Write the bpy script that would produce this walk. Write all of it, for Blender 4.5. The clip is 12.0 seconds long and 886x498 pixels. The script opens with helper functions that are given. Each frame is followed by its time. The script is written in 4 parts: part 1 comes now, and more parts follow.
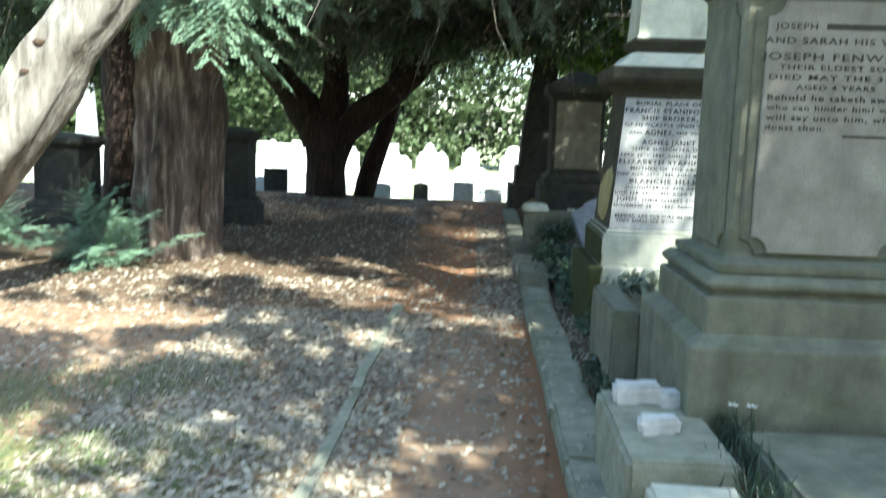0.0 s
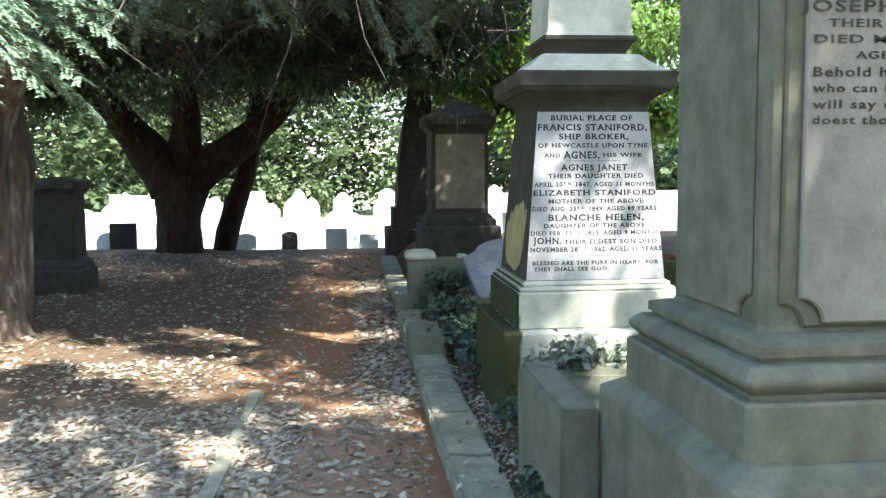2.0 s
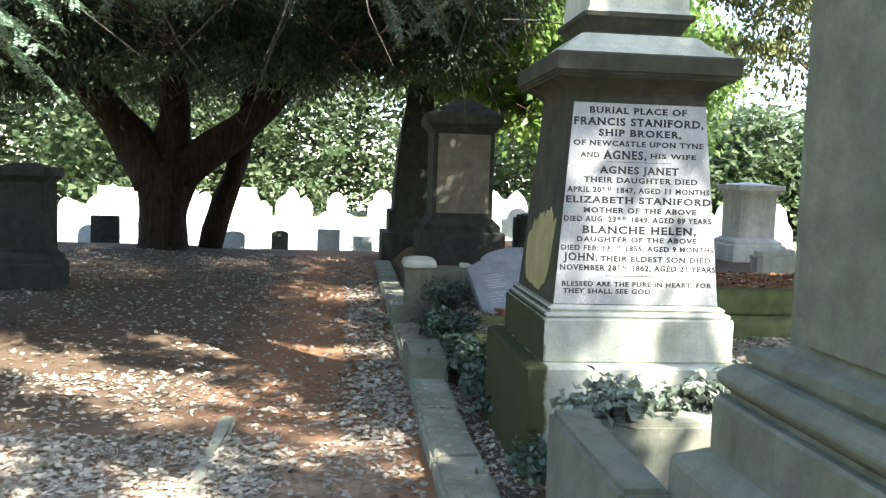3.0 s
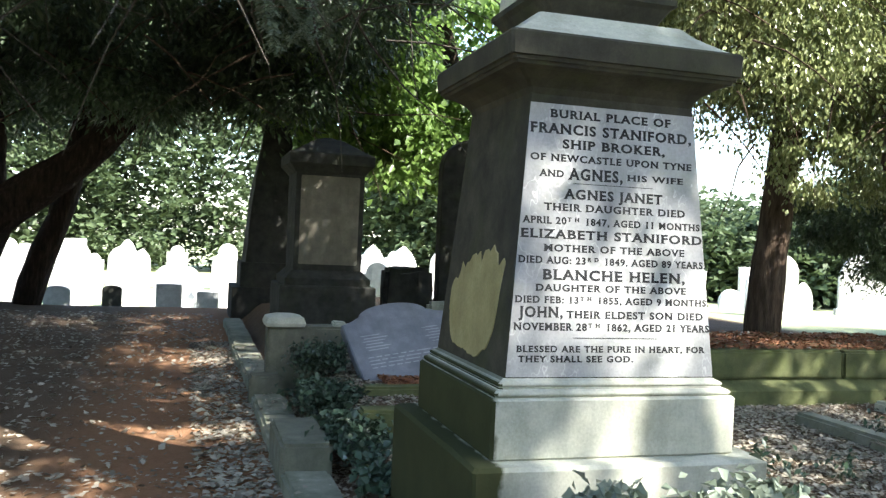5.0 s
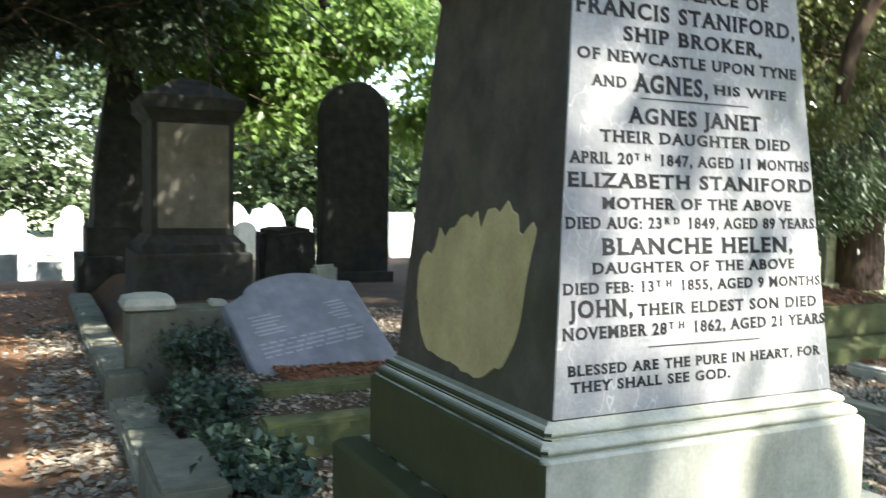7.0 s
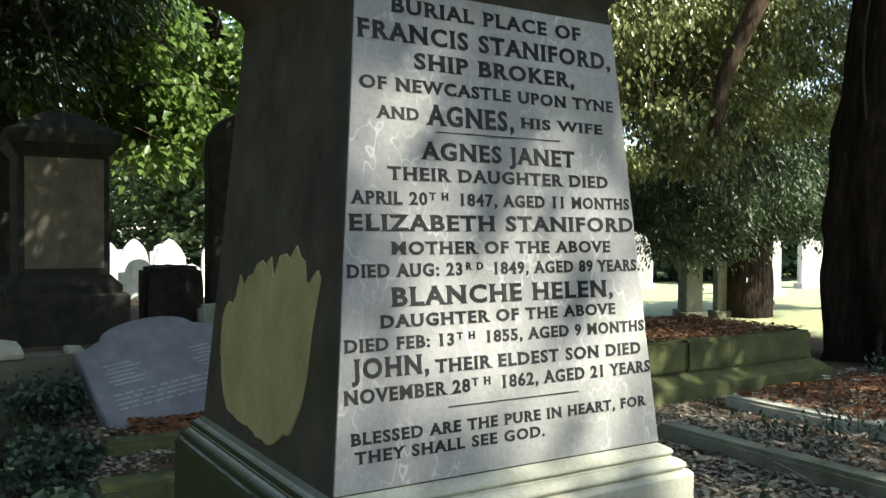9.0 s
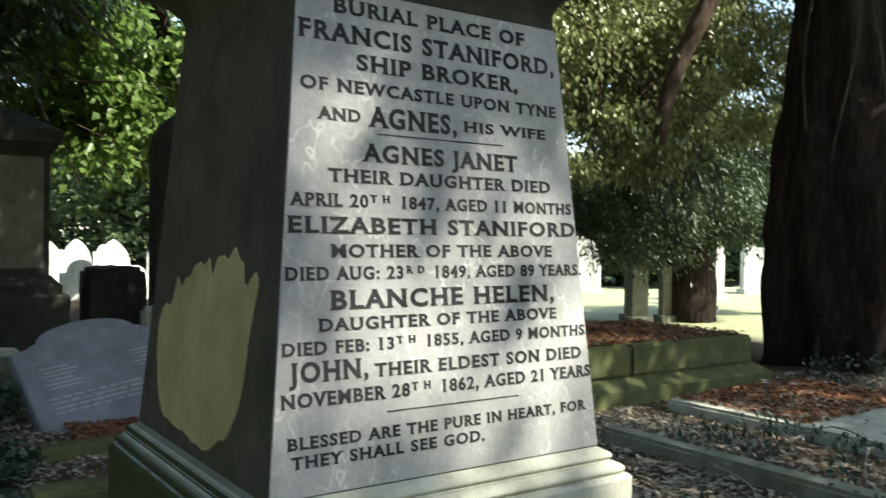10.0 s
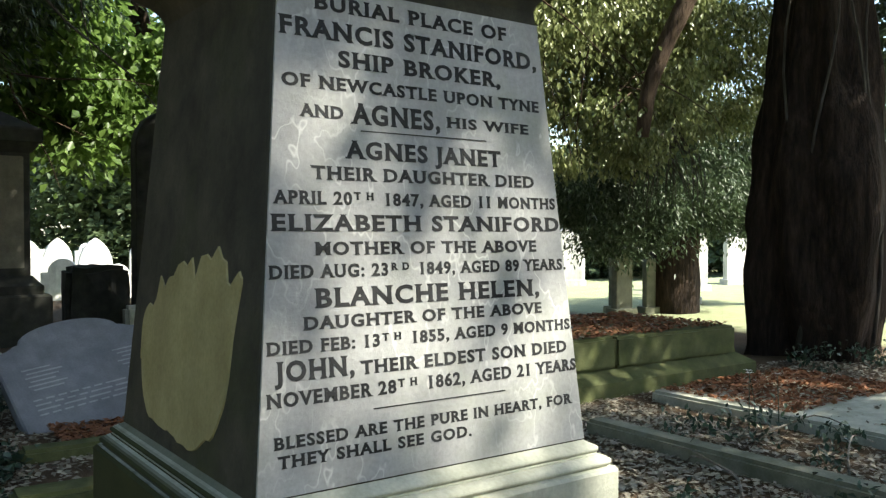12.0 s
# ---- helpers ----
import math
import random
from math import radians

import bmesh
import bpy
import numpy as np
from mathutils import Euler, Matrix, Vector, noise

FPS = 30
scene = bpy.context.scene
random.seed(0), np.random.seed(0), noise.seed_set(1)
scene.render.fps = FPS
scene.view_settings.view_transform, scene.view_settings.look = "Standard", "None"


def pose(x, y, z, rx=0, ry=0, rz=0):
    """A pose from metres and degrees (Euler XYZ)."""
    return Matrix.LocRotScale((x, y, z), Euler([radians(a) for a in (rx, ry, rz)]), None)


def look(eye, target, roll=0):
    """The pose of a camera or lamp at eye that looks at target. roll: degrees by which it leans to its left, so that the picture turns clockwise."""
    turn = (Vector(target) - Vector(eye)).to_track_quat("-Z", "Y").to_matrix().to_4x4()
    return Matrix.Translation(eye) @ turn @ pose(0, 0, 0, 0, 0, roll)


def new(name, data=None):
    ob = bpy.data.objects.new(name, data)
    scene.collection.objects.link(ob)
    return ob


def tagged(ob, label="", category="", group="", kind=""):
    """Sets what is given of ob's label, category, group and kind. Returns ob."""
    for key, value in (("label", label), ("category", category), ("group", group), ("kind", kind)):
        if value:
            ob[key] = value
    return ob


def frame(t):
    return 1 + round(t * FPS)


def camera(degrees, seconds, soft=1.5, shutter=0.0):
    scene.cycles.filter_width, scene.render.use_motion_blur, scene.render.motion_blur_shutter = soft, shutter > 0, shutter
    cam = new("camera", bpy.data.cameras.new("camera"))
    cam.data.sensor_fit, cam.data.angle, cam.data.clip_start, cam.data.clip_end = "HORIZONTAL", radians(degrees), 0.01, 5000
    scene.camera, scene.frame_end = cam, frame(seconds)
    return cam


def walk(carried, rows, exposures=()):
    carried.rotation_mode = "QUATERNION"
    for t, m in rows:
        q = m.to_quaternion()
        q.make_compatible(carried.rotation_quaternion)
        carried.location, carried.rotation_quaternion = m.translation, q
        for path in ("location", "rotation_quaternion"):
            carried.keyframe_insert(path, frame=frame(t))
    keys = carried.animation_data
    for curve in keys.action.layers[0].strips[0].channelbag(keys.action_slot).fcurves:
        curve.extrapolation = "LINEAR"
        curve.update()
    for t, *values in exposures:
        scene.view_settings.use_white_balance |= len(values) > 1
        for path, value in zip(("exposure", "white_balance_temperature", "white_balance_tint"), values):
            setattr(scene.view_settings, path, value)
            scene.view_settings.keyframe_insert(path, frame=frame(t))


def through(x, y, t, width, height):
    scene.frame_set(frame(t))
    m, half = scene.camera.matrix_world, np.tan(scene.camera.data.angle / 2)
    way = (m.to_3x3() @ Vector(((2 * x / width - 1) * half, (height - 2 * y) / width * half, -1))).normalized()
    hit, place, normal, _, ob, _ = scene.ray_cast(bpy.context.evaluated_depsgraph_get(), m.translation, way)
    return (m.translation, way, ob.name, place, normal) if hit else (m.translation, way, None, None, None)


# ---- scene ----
import collections

cam = camera(55.1, 12.0, soft=1.3, shutter=0.4)

PATH = [
    (0, (-0.211, -0.528, 1.733), (-0.295, 1.451, 1.454), 1.9),
    (0.5, (-0.23, -0.15, 1.709), (-0.261, 1.848, 1.631), 1.5),
    (1, (-0.184, 0.304, 1.659), (-0.258, 2.302, 1.588), 2.9),
    (1.5, (-0.114, 0.756, 1.637), (-0.126, 2.748, 1.457), 0.8),
    (2, (-0.216, 1.188, 1.643), (-0.011, 3.17, 1.47), -0.4),
    (2.5, (-0.238, 1.581, 1.599), (-0.005, 3.564, 1.481), 0.7),
    (3, (-0.228, 2.071, 1.608), (-0.005, 4.052, 1.445), 1.8),
    (3.5, (-0.287, 2.363, 1.535), (0.099, 4.321, 1.409), 2.3),
    (3.7, (-0.314, 2.521, 1.582), (0.151, 4.464, 1.482), 1.9),
    (5.3, (-0.306, 3.59, 1.464), (0.328, 5.487, 1.469), 2.9),
    (5.5, (-0.312, 3.747, 1.463), (0.394, 5.618, 1.476), 2.9),
    (6, (-0.332, 4.1, 1.47), (0.477, 5.929, 1.444), 2.3),
    (6.5, (-0.324, 4.46, 1.453), (0.497, 6.283, 1.428), 1.9),
    (7, (-0.215, 4.73, 1.478), (0.66, 6.525, 1.363), 0.9),
    (7.2, (-0.192, 4.783, 1.499), (0.826, 6.498, 1.356), -0.1),
    (8.8, (0.134, 4.786, 1.505), (1.193, 6.481, 1.446), 0.4),
    (9, (0.144, 4.781, 1.509), (1.191, 6.484, 1.471), 0.2),
    (9.5, (0.157, 4.77, 1.513), (1.169, 6.494, 1.536), 0.0),
    (10, (0.167, 4.778, 1.509), (1.311, 6.418, 1.48), 0.8),
    (10.5, (0.172, 4.778, 1.513), (1.374, 6.375, 1.451), 0.2),
    (11, (0.173, 4.781, 1.508), (1.371, 6.381, 1.458), 0.3),
    (11.5, (0.17, 4.773, 1.512), (1.361, 6.379, 1.475), -0.1),
    (12, (0.168, 4.78, 1.513), (1.342, 6.399, 1.471), 0.1),
]
walk(cam, [(t, look(eye, target, roll)) for t, eye, target, roll in PATH],
     exposures=[(0.0, 2.5, 6300, 0), (1.8, 2.75, 6450, 6), (3.7, 2.85, 6600, 12), (5.4, 2.38, 6500, 9), (6.5, 2.38, 6650, 9), (7.1, 2.65, 6650, 9), (8.8, 1.72, 6950, 5), (12.0, 1.7, 6950, 5)])

# ---- world, sun and exposure ----
SUN_DIR = Vector((0.42, -0.56, 0.72)).normalized()
world = bpy.data.worlds.new("sky")
scene.world = world
world.use_nodes = True
wn, wl = world.node_tree.nodes, world.node_tree.links
sky = wn.new("ShaderNodeTexSky")
sky.sky_type, sky.sun_disc = "NISHITA", False
sky.sun_elevation = math.asin(SUN_DIR.z)
sky.sun_rotation = math.atan2(SUN_DIR.x, SUN_DIR.y)
wl.new(sky.outputs[0], wn["Background"].inputs[0])
wn["Background"].inputs[1].default_value = 0.15
sun = new("sun", bpy.data.lights.new("sun", "SUN"))
sun.data.energy, sun.data.angle, sun.data.color = 4.2, radians(0.53), (1.0, 0.965, 0.90)
sun.matrix_world = look(SUN_DIR * 50, (0, 0, 0))

# ---- materials ----
def material(name, rough=0.85, spec=0.25):
    m = bpy.data.materials.new(name)
    m.use_nodes = True
    b = m.node_tree.nodes["Principled BSDF"]
    b.inputs["Roughness"].default_value = rough
    b.inputs["Specular IOR Level"].default_value = spec
    return m, m.node_tree.nodes, m.node_tree.links, b


def noise_at(n, l, scale, detail=5.0, rough=0.6, stretch=None):
    tc = n.new("ShaderNodeTexCoord")
    tx = n.new("ShaderNodeTexNoise")
    tx.inputs["Scale"].default_value, tx.inputs["Detail"].default_value, tx.inputs["Roughness"].default_value = scale, detail, rough
    src = tc.outputs["Object"]
    if stretch:
        mp = n.new("ShaderNodeMapping")
        mp.inputs["Scale"].default_value = stretch
        l.new(src, mp.inputs[0])
        src = mp.outputs[0]
    l.new(src, tx.inputs["Vector"])
    return tx.outputs["Fac"]


def ramp(n, l, fac, stops):
    r = n.new("ShaderNodeValToRGB")
    e = r.color_ramp.elements
    while len(e) < len(stops):
        e.new(0.5)
    for s, (p, c) in zip(e, stops):
        s.position, s.color = p, (*c, 1)
    l.new(fac, r.inputs[0])
    return r.outputs[0]


def mixed(n, l, fac, a, b, mode="MIX"):
    x = n.new("ShaderNodeMix")
    x.data_type, x.blend_type = "RGBA", mode
    for sock, v in ((x.inputs[0], fac), (x.inputs[6], a), (x.inputs[7], b)):
        if isinstance(v, (int, float)):
            sock.default_value = v
        elif isinstance(v, tuple):
            sock.default_value = (*v, 1)
        else:
            l.new(v, sock)
    return x.outputs[2]


def bumped(n, l, b, fac, strength=0.4, dist=0.01):
    u = n.new("ShaderNodeBump")
    u.inputs["Strength"].default_value, u.inputs["Distance"].default_value = strength, dist
    l.new(fac, u.inputs["Height"])
    l.new(u.outputs[0], b.inputs["Normal"])


def stone(name, c0, c1, stain, amount=0.5, moss=(0.07, 0.085, 0.035), mossy=0.25, streak=True, rough=0.9):
    """Weathered stone: mottled base, soot streaks that run down, algae patches and pitted relief."""
    m, n, l, b = material(name, rough, 0.2)
    base = ramp(n, l, noise_at(n, l, 7.0, 6), [(0.3, c0), (0.7, c1)])
    fine = noise_at(n, l, 90.0, 4)
    base = mixed(n, l, 0.35, base, ramp(n, l, fine, [(0.3, (0.35, 0.35, 0.35)), (0.7, (0.65, 0.65, 0.65))]), "OVERLAY")
    s = noise_at(n, l, 2.2, 7, 0.65, (2.2, 2.2, 0.45) if streak else None)
    base = mixed(n, l, ramp(n, l, s, [(0.45, (0, 0, 0)), (0.72, (amount, amount, amount))]), base, stain)
    g = noise_at(n, l, 3.1, 6, 0.7)
    base = mixed(n, l, ramp(n, l, g, [(0.5, (0, 0, 0)), (0.75, (mossy, mossy, mossy))]), base, moss)
    l.new(base, b.inputs["Base Color"])
    bumped(n, l, b, noise_at(n, l, 45.0, 8, 0.7), 0.35, 0.006)
    return m


def traced(m):
    """Adds the fine pale traces that climbing stems leave on a stone."""
    n, l = m.node_tree.nodes, m.node_tree.links
    b = n["Principled BSDF"]
    src = b.inputs["Base Color"].links[0].from_socket
    fine = ramp(n, l, noise_at(n, l, 9.0, 3, 0.6, (1.0, 1.0, 0.6)), [(0.485, (0, 0, 0)), (0.5, (1, 1, 1)), (0.515, (0, 0, 0))])
    where = ramp(n, l, noise_at(n, l, 2.4, 3), [(0.43, (0, 0, 0)), (0.56, (0.85, 0.85, 0.85))])
    l.new(mixed(n, l, mixed(n, l, 1.0, fine, where, "MULTIPLY"), src, (0.62, 0.62, 0.6)), b.inputs["Base Color"])
    return m


def bark(name, c0, c1, c2, scale=6.0):
    m, n, l, b = material(name, 0.9, 0.15)
    s = noise_at(n, l, scale, 8, 0.65, (3.0, 3.0, 0.5))
    base = ramp(n, l, s, [(0.32, c0), (0.52, c1), (0.72, c2)])
    base = mixed(n, l, ramp(n, l, noise_at(n, l, 1.7, 5), [(0.5, (0, 0, 0)), (0.75, (0.5, 0.5, 0.5))]), base, c0)
    l.new(base, b.inputs["Base Color"])
    bumped(n, l, b, s, 0.9, 0.05)
    return m


def leafy(name, dark, light, through=0.25, rough=0.45, spread=0.35):
    """Leaves: colour varies leaf by leaf and in larger patches; thin enough to let light through."""
    m, n, l, b = material(name, rough, 0.4)
    geo = n.new("ShaderNodeNewGeometry")
    c = ramp(n, l, geo.outputs["Random Per Island"], [(0.0, dark), (1.0, light)])
    c = mixed(n, l, spread, c, ramp(n, l, noise_at(n, l, 0.9, 3), [(0.35, dark), (0.65, light)]))
    l.new(c, b.inputs["Base Color"])
    t = n.new("ShaderNodeBsdfTranslucent")
    l.new(c, t.inputs["Color"])
    x = n.new("ShaderNodeMixShader")
    x.inputs[0].default_value = through
    l.new(b.outputs[0], x.inputs[1])
    l.new(t.outputs[0], x.inputs[2])
    l.new(x.outputs[0], n["Material Output"].inputs["Surface"])
    return m


def soil_material():
    """Ground: red-brown trodden earth on the walk, dark humus under the trees, worn grass to the near side, mown grass far off."""
    m, n, l, b = material("earth_and_grass", 0.95, 0.1)
    tc = n.new("ShaderNodeTexCoord")
    sep = n.new("ShaderNodeSeparateXYZ")
    l.new(tc.outputs["Object"], sep.inputs[0])

    def band(axis, lo, hi, wob=1.2, ns=0.5):
        w = n.new("ShaderNodeMath"); w.operation = "MULTIPLY_ADD"
        l.new(noise_at(n, l, ns, 5), w.inputs[0]); w.inputs[1].default_value = wob
        l.new(sep.outputs[axis], w.inputs[2])
        r = n.new("ShaderNodeMapRange"); r.interpolation_type = "SMOOTHSTEP"
        l.new(w.outputs[0], r.inputs[0])
        r.inputs[1].default_value, r.inputs[2].default_value = lo + wob / 2, hi + wob / 2
        return r.outputs[0]

    def times(a, c):
        x = n.new("ShaderNodeMath"); x.operation = "MULTIPLY"
        for s, v in zip(x.inputs, (a, c)):
            l.new(v, s)
        return x.outputs[0]

    grit = noise_at(n, l, 26.0, 8, 0.75)
    clump = noise_at(n, l, 3.2, 6, 0.65)
    humus = mixed(n, l, clump, (0.07, 0.05, 0.034), (0.17, 0.12, 0.08))
    red = mixed(n, l, grit, (0.15, 0.08, 0.045), (0.37, 0.205, 0.115))
    tan = mixed(n, l, grit, (0.23, 0.175, 0.125), (0.52, 0.42, 0.31))
    grass = mixed(n, l, grit, (0.05, 0.085, 0.025), (0.2, 0.26, 0.10))
    lawn = mixed(n, l, clump, (0.22, 0.26, 0.13), (0.42, 0.43, 0.27))
    walkway = times(band("X", -1.5, -0.7, 0.8), band("X", 0.6, 0.4, 0.1))
    near = band("Y", 8.0, 6.0, 1.6)
    c = mixed(n, l, walkway, humus, red)
    c = mixed(n, l, times(near, band("X", 0.3, -0.2, 0.3)), c, mixed(n, l, clump, red, tan))
    c = mixed(n, l, times(times(band("Y", 4.9, 3.4, 2.0), band("X", -0.9, -1.6, 1.6)), ramp(n, l, clump, [(0.38, (0, 0, 0)), (0.6, (1, 1, 1))])), c, grass)
    c = mixed(n, l, band("Y", 21.0, 25.0, 2.0), c, lawn)
    c = mixed(n, l, band("X", 9.4, 10.6, 1.2), c, lawn)
    c = mixed(n, l, band("X", -11.0, -14.0, 2.0), c, lawn)
    l.new(c, b.inputs["Base Color"])
    bumped(n, l, b, grit, 0.9, 0.03)
    return m


M_PALE = stone("pale_sandstone", (0.40, 0.41, 0.33), (0.56, 0.56, 0.47), (0.17, 0.17, 0.13), 0.45, mossy=0.35)
def algae_shade_sided(m, edge):
    """Coats the faces turned to -x, and the ledges beyond that edge, with a film of olive-green algae, its tone
    deepened to paint in that side's shade.
    """
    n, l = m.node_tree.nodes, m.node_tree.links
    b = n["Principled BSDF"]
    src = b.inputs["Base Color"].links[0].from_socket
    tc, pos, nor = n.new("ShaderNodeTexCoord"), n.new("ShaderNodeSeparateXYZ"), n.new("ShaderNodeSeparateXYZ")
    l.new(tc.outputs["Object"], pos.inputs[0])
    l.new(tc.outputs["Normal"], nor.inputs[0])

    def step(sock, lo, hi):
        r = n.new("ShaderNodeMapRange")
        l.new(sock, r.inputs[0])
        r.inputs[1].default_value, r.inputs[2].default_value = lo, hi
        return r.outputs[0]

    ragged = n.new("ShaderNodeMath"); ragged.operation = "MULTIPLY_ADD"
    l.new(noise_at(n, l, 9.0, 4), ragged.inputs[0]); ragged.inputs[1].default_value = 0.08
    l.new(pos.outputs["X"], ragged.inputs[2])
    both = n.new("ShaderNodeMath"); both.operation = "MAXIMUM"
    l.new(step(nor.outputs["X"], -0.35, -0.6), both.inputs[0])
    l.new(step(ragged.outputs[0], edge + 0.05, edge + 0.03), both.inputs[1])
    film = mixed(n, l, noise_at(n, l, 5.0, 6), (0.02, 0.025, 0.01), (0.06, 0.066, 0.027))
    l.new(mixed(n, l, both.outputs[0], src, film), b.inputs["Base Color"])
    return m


M_FOOT = algae_shade_sided(stone("algae_shade_sided_sandstone", (0.40, 0.41, 0.33), (0.56, 0.56, 0.47), (0.17, 0.17, 0.13), 0.45, mossy=0.35), -0.50)
M_TABLET = traced(stone("tablet_stone", (0.35, 0.35, 0.345), (0.44, 0.44, 0.43), (0.23, 0.23, 0.235), 0.5, (0.30, 0.33, 0.22), 0.4, True, 0.6))
M_GREEN = stone("algae_sandstone", (0.12, 0.124, 0.09), (0.215, 0.215, 0.16), (0.085, 0.085, 0.07), 0.6, (0.08, 0.10, 0.04), 0.5)
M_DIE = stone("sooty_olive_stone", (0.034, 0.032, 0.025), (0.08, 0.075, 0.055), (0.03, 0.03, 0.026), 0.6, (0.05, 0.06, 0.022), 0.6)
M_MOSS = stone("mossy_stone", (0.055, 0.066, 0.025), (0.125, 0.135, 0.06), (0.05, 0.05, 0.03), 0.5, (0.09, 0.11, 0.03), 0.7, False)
M_PANEL = stone("panel_sandstone", (0.25, 0.235, 0.20), (0.36, 0.34, 0.29), (0.15, 0.14, 0.125), 0.5, mossy=0.15)
M_DARK = stone("sooty_stone", (0.022, 0.023, 0.02), (0.055, 0.055, 0.048), (0.02, 0.02, 0.02), 0.6, mossy=0.25)
M_SLATE = stone("blue_grey_slate", (0.15, 0.16, 0.185), (0.24, 0.25, 0.275), (0.11, 0.115, 0.125), 0.5, mossy=0.1, rough=0.6)
M_OLDPANEL = stone("stained_buff_panel", (0.13, 0.12, 0.095), (0.21, 0.195, 0.155), (0.08, 0.075, 0.06), 0.5, mossy=0.3)
M_KERB = stone("mossy_kerb_stone", (0.19, 0.195, 0.14), (0.33, 0.33, 0.26), (0.10, 0.105, 0.075), 0.5, (0.07, 0.085, 0.03), 0.6, False)
M_LICHEN = stone("lichen_grey_letters", (0.27, 0.28, 0.30), (0.4, 0.41, 0.42), (0.2, 0.2, 0.22), 0.4, mossy=0.0)
M_WHITE = stone("bleached_headstone", (0.52, 0.51, 0.48), (0.7, 0.69, 0.65), (0.2, 0.2, 0.19), 0.6, mossy=0.1)
M_GREY = stone("grey_headstone", (0.26, 0.27, 0.27), (0.4, 0.41, 0.41), (0.16, 0.16, 0.16), 0.4, mossy=0.15)
M_SCAR = stone("bare_ochre_stone", (0.27, 0.235, 0.11), (0.38, 0.335, 0.17), (0.2, 0.17, 0.09), 0.4, mossy=0.12)
M_LETTER = stone("letter_paint", (0.018, 0.018, 0.02), (0.035, 0.035, 0.036), (0.09, 0.09, 0.09), 0.5, mossy=0.0)
M_CUT = stone("cut_letter_shadow", (0.05, 0.048, 0.04), (0.09, 0.085, 0.07), (0.14, 0.13, 0.11), 0.4, mossy=0.0)
# The third tone is flaky pale bark, raised to paint in sunlit patches too.
M_YEW = bark("yew_bark", (0.035, 0.028, 0.023), (0.125, 0.097, 0.08), (0.42, 0.36, 0.31), 3.2)
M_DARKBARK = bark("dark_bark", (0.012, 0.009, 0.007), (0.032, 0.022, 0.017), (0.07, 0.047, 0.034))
M_PALEBARK = bark("pale_bark", (0.08, 0.07, 0.055), (0.22, 0.205, 0.18), (0.34, 0.32, 0.285), 3.0)
M_GREYTWIG = bark("grey_twigs", (0.045, 0.038, 0.032), (0.08, 0.072, 0.06), (0.13, 0.12, 0.105))
M_TWIG = bark("twig_bark", (0.03, 0.02, 0.014), (0.08, 0.055, 0.038), (0.14, 0.10, 0.07))
M_YEWLEAF = leafy("yew_needles", (0.028, 0.05, 0.024), (0.085, 0.125, 0.06), 0.2)
M_BLUELEAF = leafy("blue_green_needles", (0.09, 0.17, 0.11), (0.27, 0.39, 0.27), 0.2)
# Paler yew needles for the upper sprays, with their lighting put into the colour.
M_GREYLEAF = leafy("lit_grey_green_needles", (0.06, 0.09, 0.06), (0.17, 0.21, 0.15), 0.2)
M_BROAD = leafy("broad_leaves", (0.055, 0.11, 0.022), (0.21, 0.32, 0.08), 0.5, 0.4)
M_HOLLY = leafy("glossy_leaves", (0.08, 0.11, 0.035), (0.33, 0.36, 0.16), 0.3, 0.28)
M_FAR = leafy("far_leaves", (0.045, 0.07, 0.03), (0.12, 0.165, 0.08), 0.4, 0.6)
M_IVY = leafy("ivy_leaves", (0.022, 0.045, 0.028), (0.075, 0.12, 0.075), 0.15, 0.35)
# Lighter copy of the ivy: the sunlight on it is put into the colour.
M_IVYLIT = leafy("sunlit_ivy_leaves", (0.07, 0.10, 0.065), (0.32, 0.36, 0.29), 0.2, 0.35)
M_LITTER = leafy("dead_leaves", (0.11, 0.085, 0.06), (0.52, 0.475, 0.38), 0.1, 0.7)
M_FLOWER = leafy("white_petals", (0.6, 0.6, 0.55), (0.8, 0.8, 0.76), 0.2, 0.6)
M_SOIL = soil_material()

# ---- building helpers ----
def mesh_of(name, bm, mat, smooth=False):
    me = bpy.data.meshes.new(name)
    bmesh.ops.recalc_face_normals(bm, faces=bm.faces)
    bm.to_mesh(me)
    bm.free()
    if smooth:
        me.shade_smooth()
    me.materials.append(mat)
    return me


def part(name, bm, mat, parent, label="", smooth=False):
    ob = new(name, mesh_of(name, bm, mat, smooth))
    ob.parent = parent
    return tagged(ob, label) if label else ob


def thing(name, x, y, z, label, category, group="", kind="", turn=0, lean=(0, 0)):
    ob = new(name)
    ob.matrix_basis = pose(x, y, z, lean[0], lean[1], turn)
    ob.empty_display_size = 0.2
    return tagged(ob, label, category, group, kind)


def loft(rings, cap=True, bm=None):
    """A solid through rings of equal length."""
    bm = bm or bmesh.new()
    vs = [[bm.verts.new(p) for p in r] for r in rings]
    for a, b in zip(vs, vs[1:]):
        for i in range(len(a)):
            bm.faces.new((a[i], a[(i + 1) % len(a)], b[(i + 1) % len(b)], b[i]))
    if cap:
        bm.faces.new(list(reversed(vs[0])))
        bm.faces.new(vs[-1])
    return bm


def square_ring(hx, hy, z, c=0.012, seed=0):
    """A rectangle with small worn corners."""
    pts = [(hx - c, -hy), (hx, -hy + c), (hx, hy - c), (hx - c, hy), (-hx + c, hy), (-hx, hy - c), (-hx, -hy + c), (-hx + c, -hy)]
    return [(x, y, z) for x, y in pts]


def stack(profile, c=0.012):
    """A square stone turned from a profile of (half width, half depth, height)."""
    return loft([square_ring(hx, hy, z, c) for hx, hy, z in profile])


def worn(z0, z1, hx, hy, e=0.008):
    return [(hx - e, hy - e, z0), (hx, hy, z0 + e), (hx, hy, z1 - e), (hx - e, hy - e, z1)]


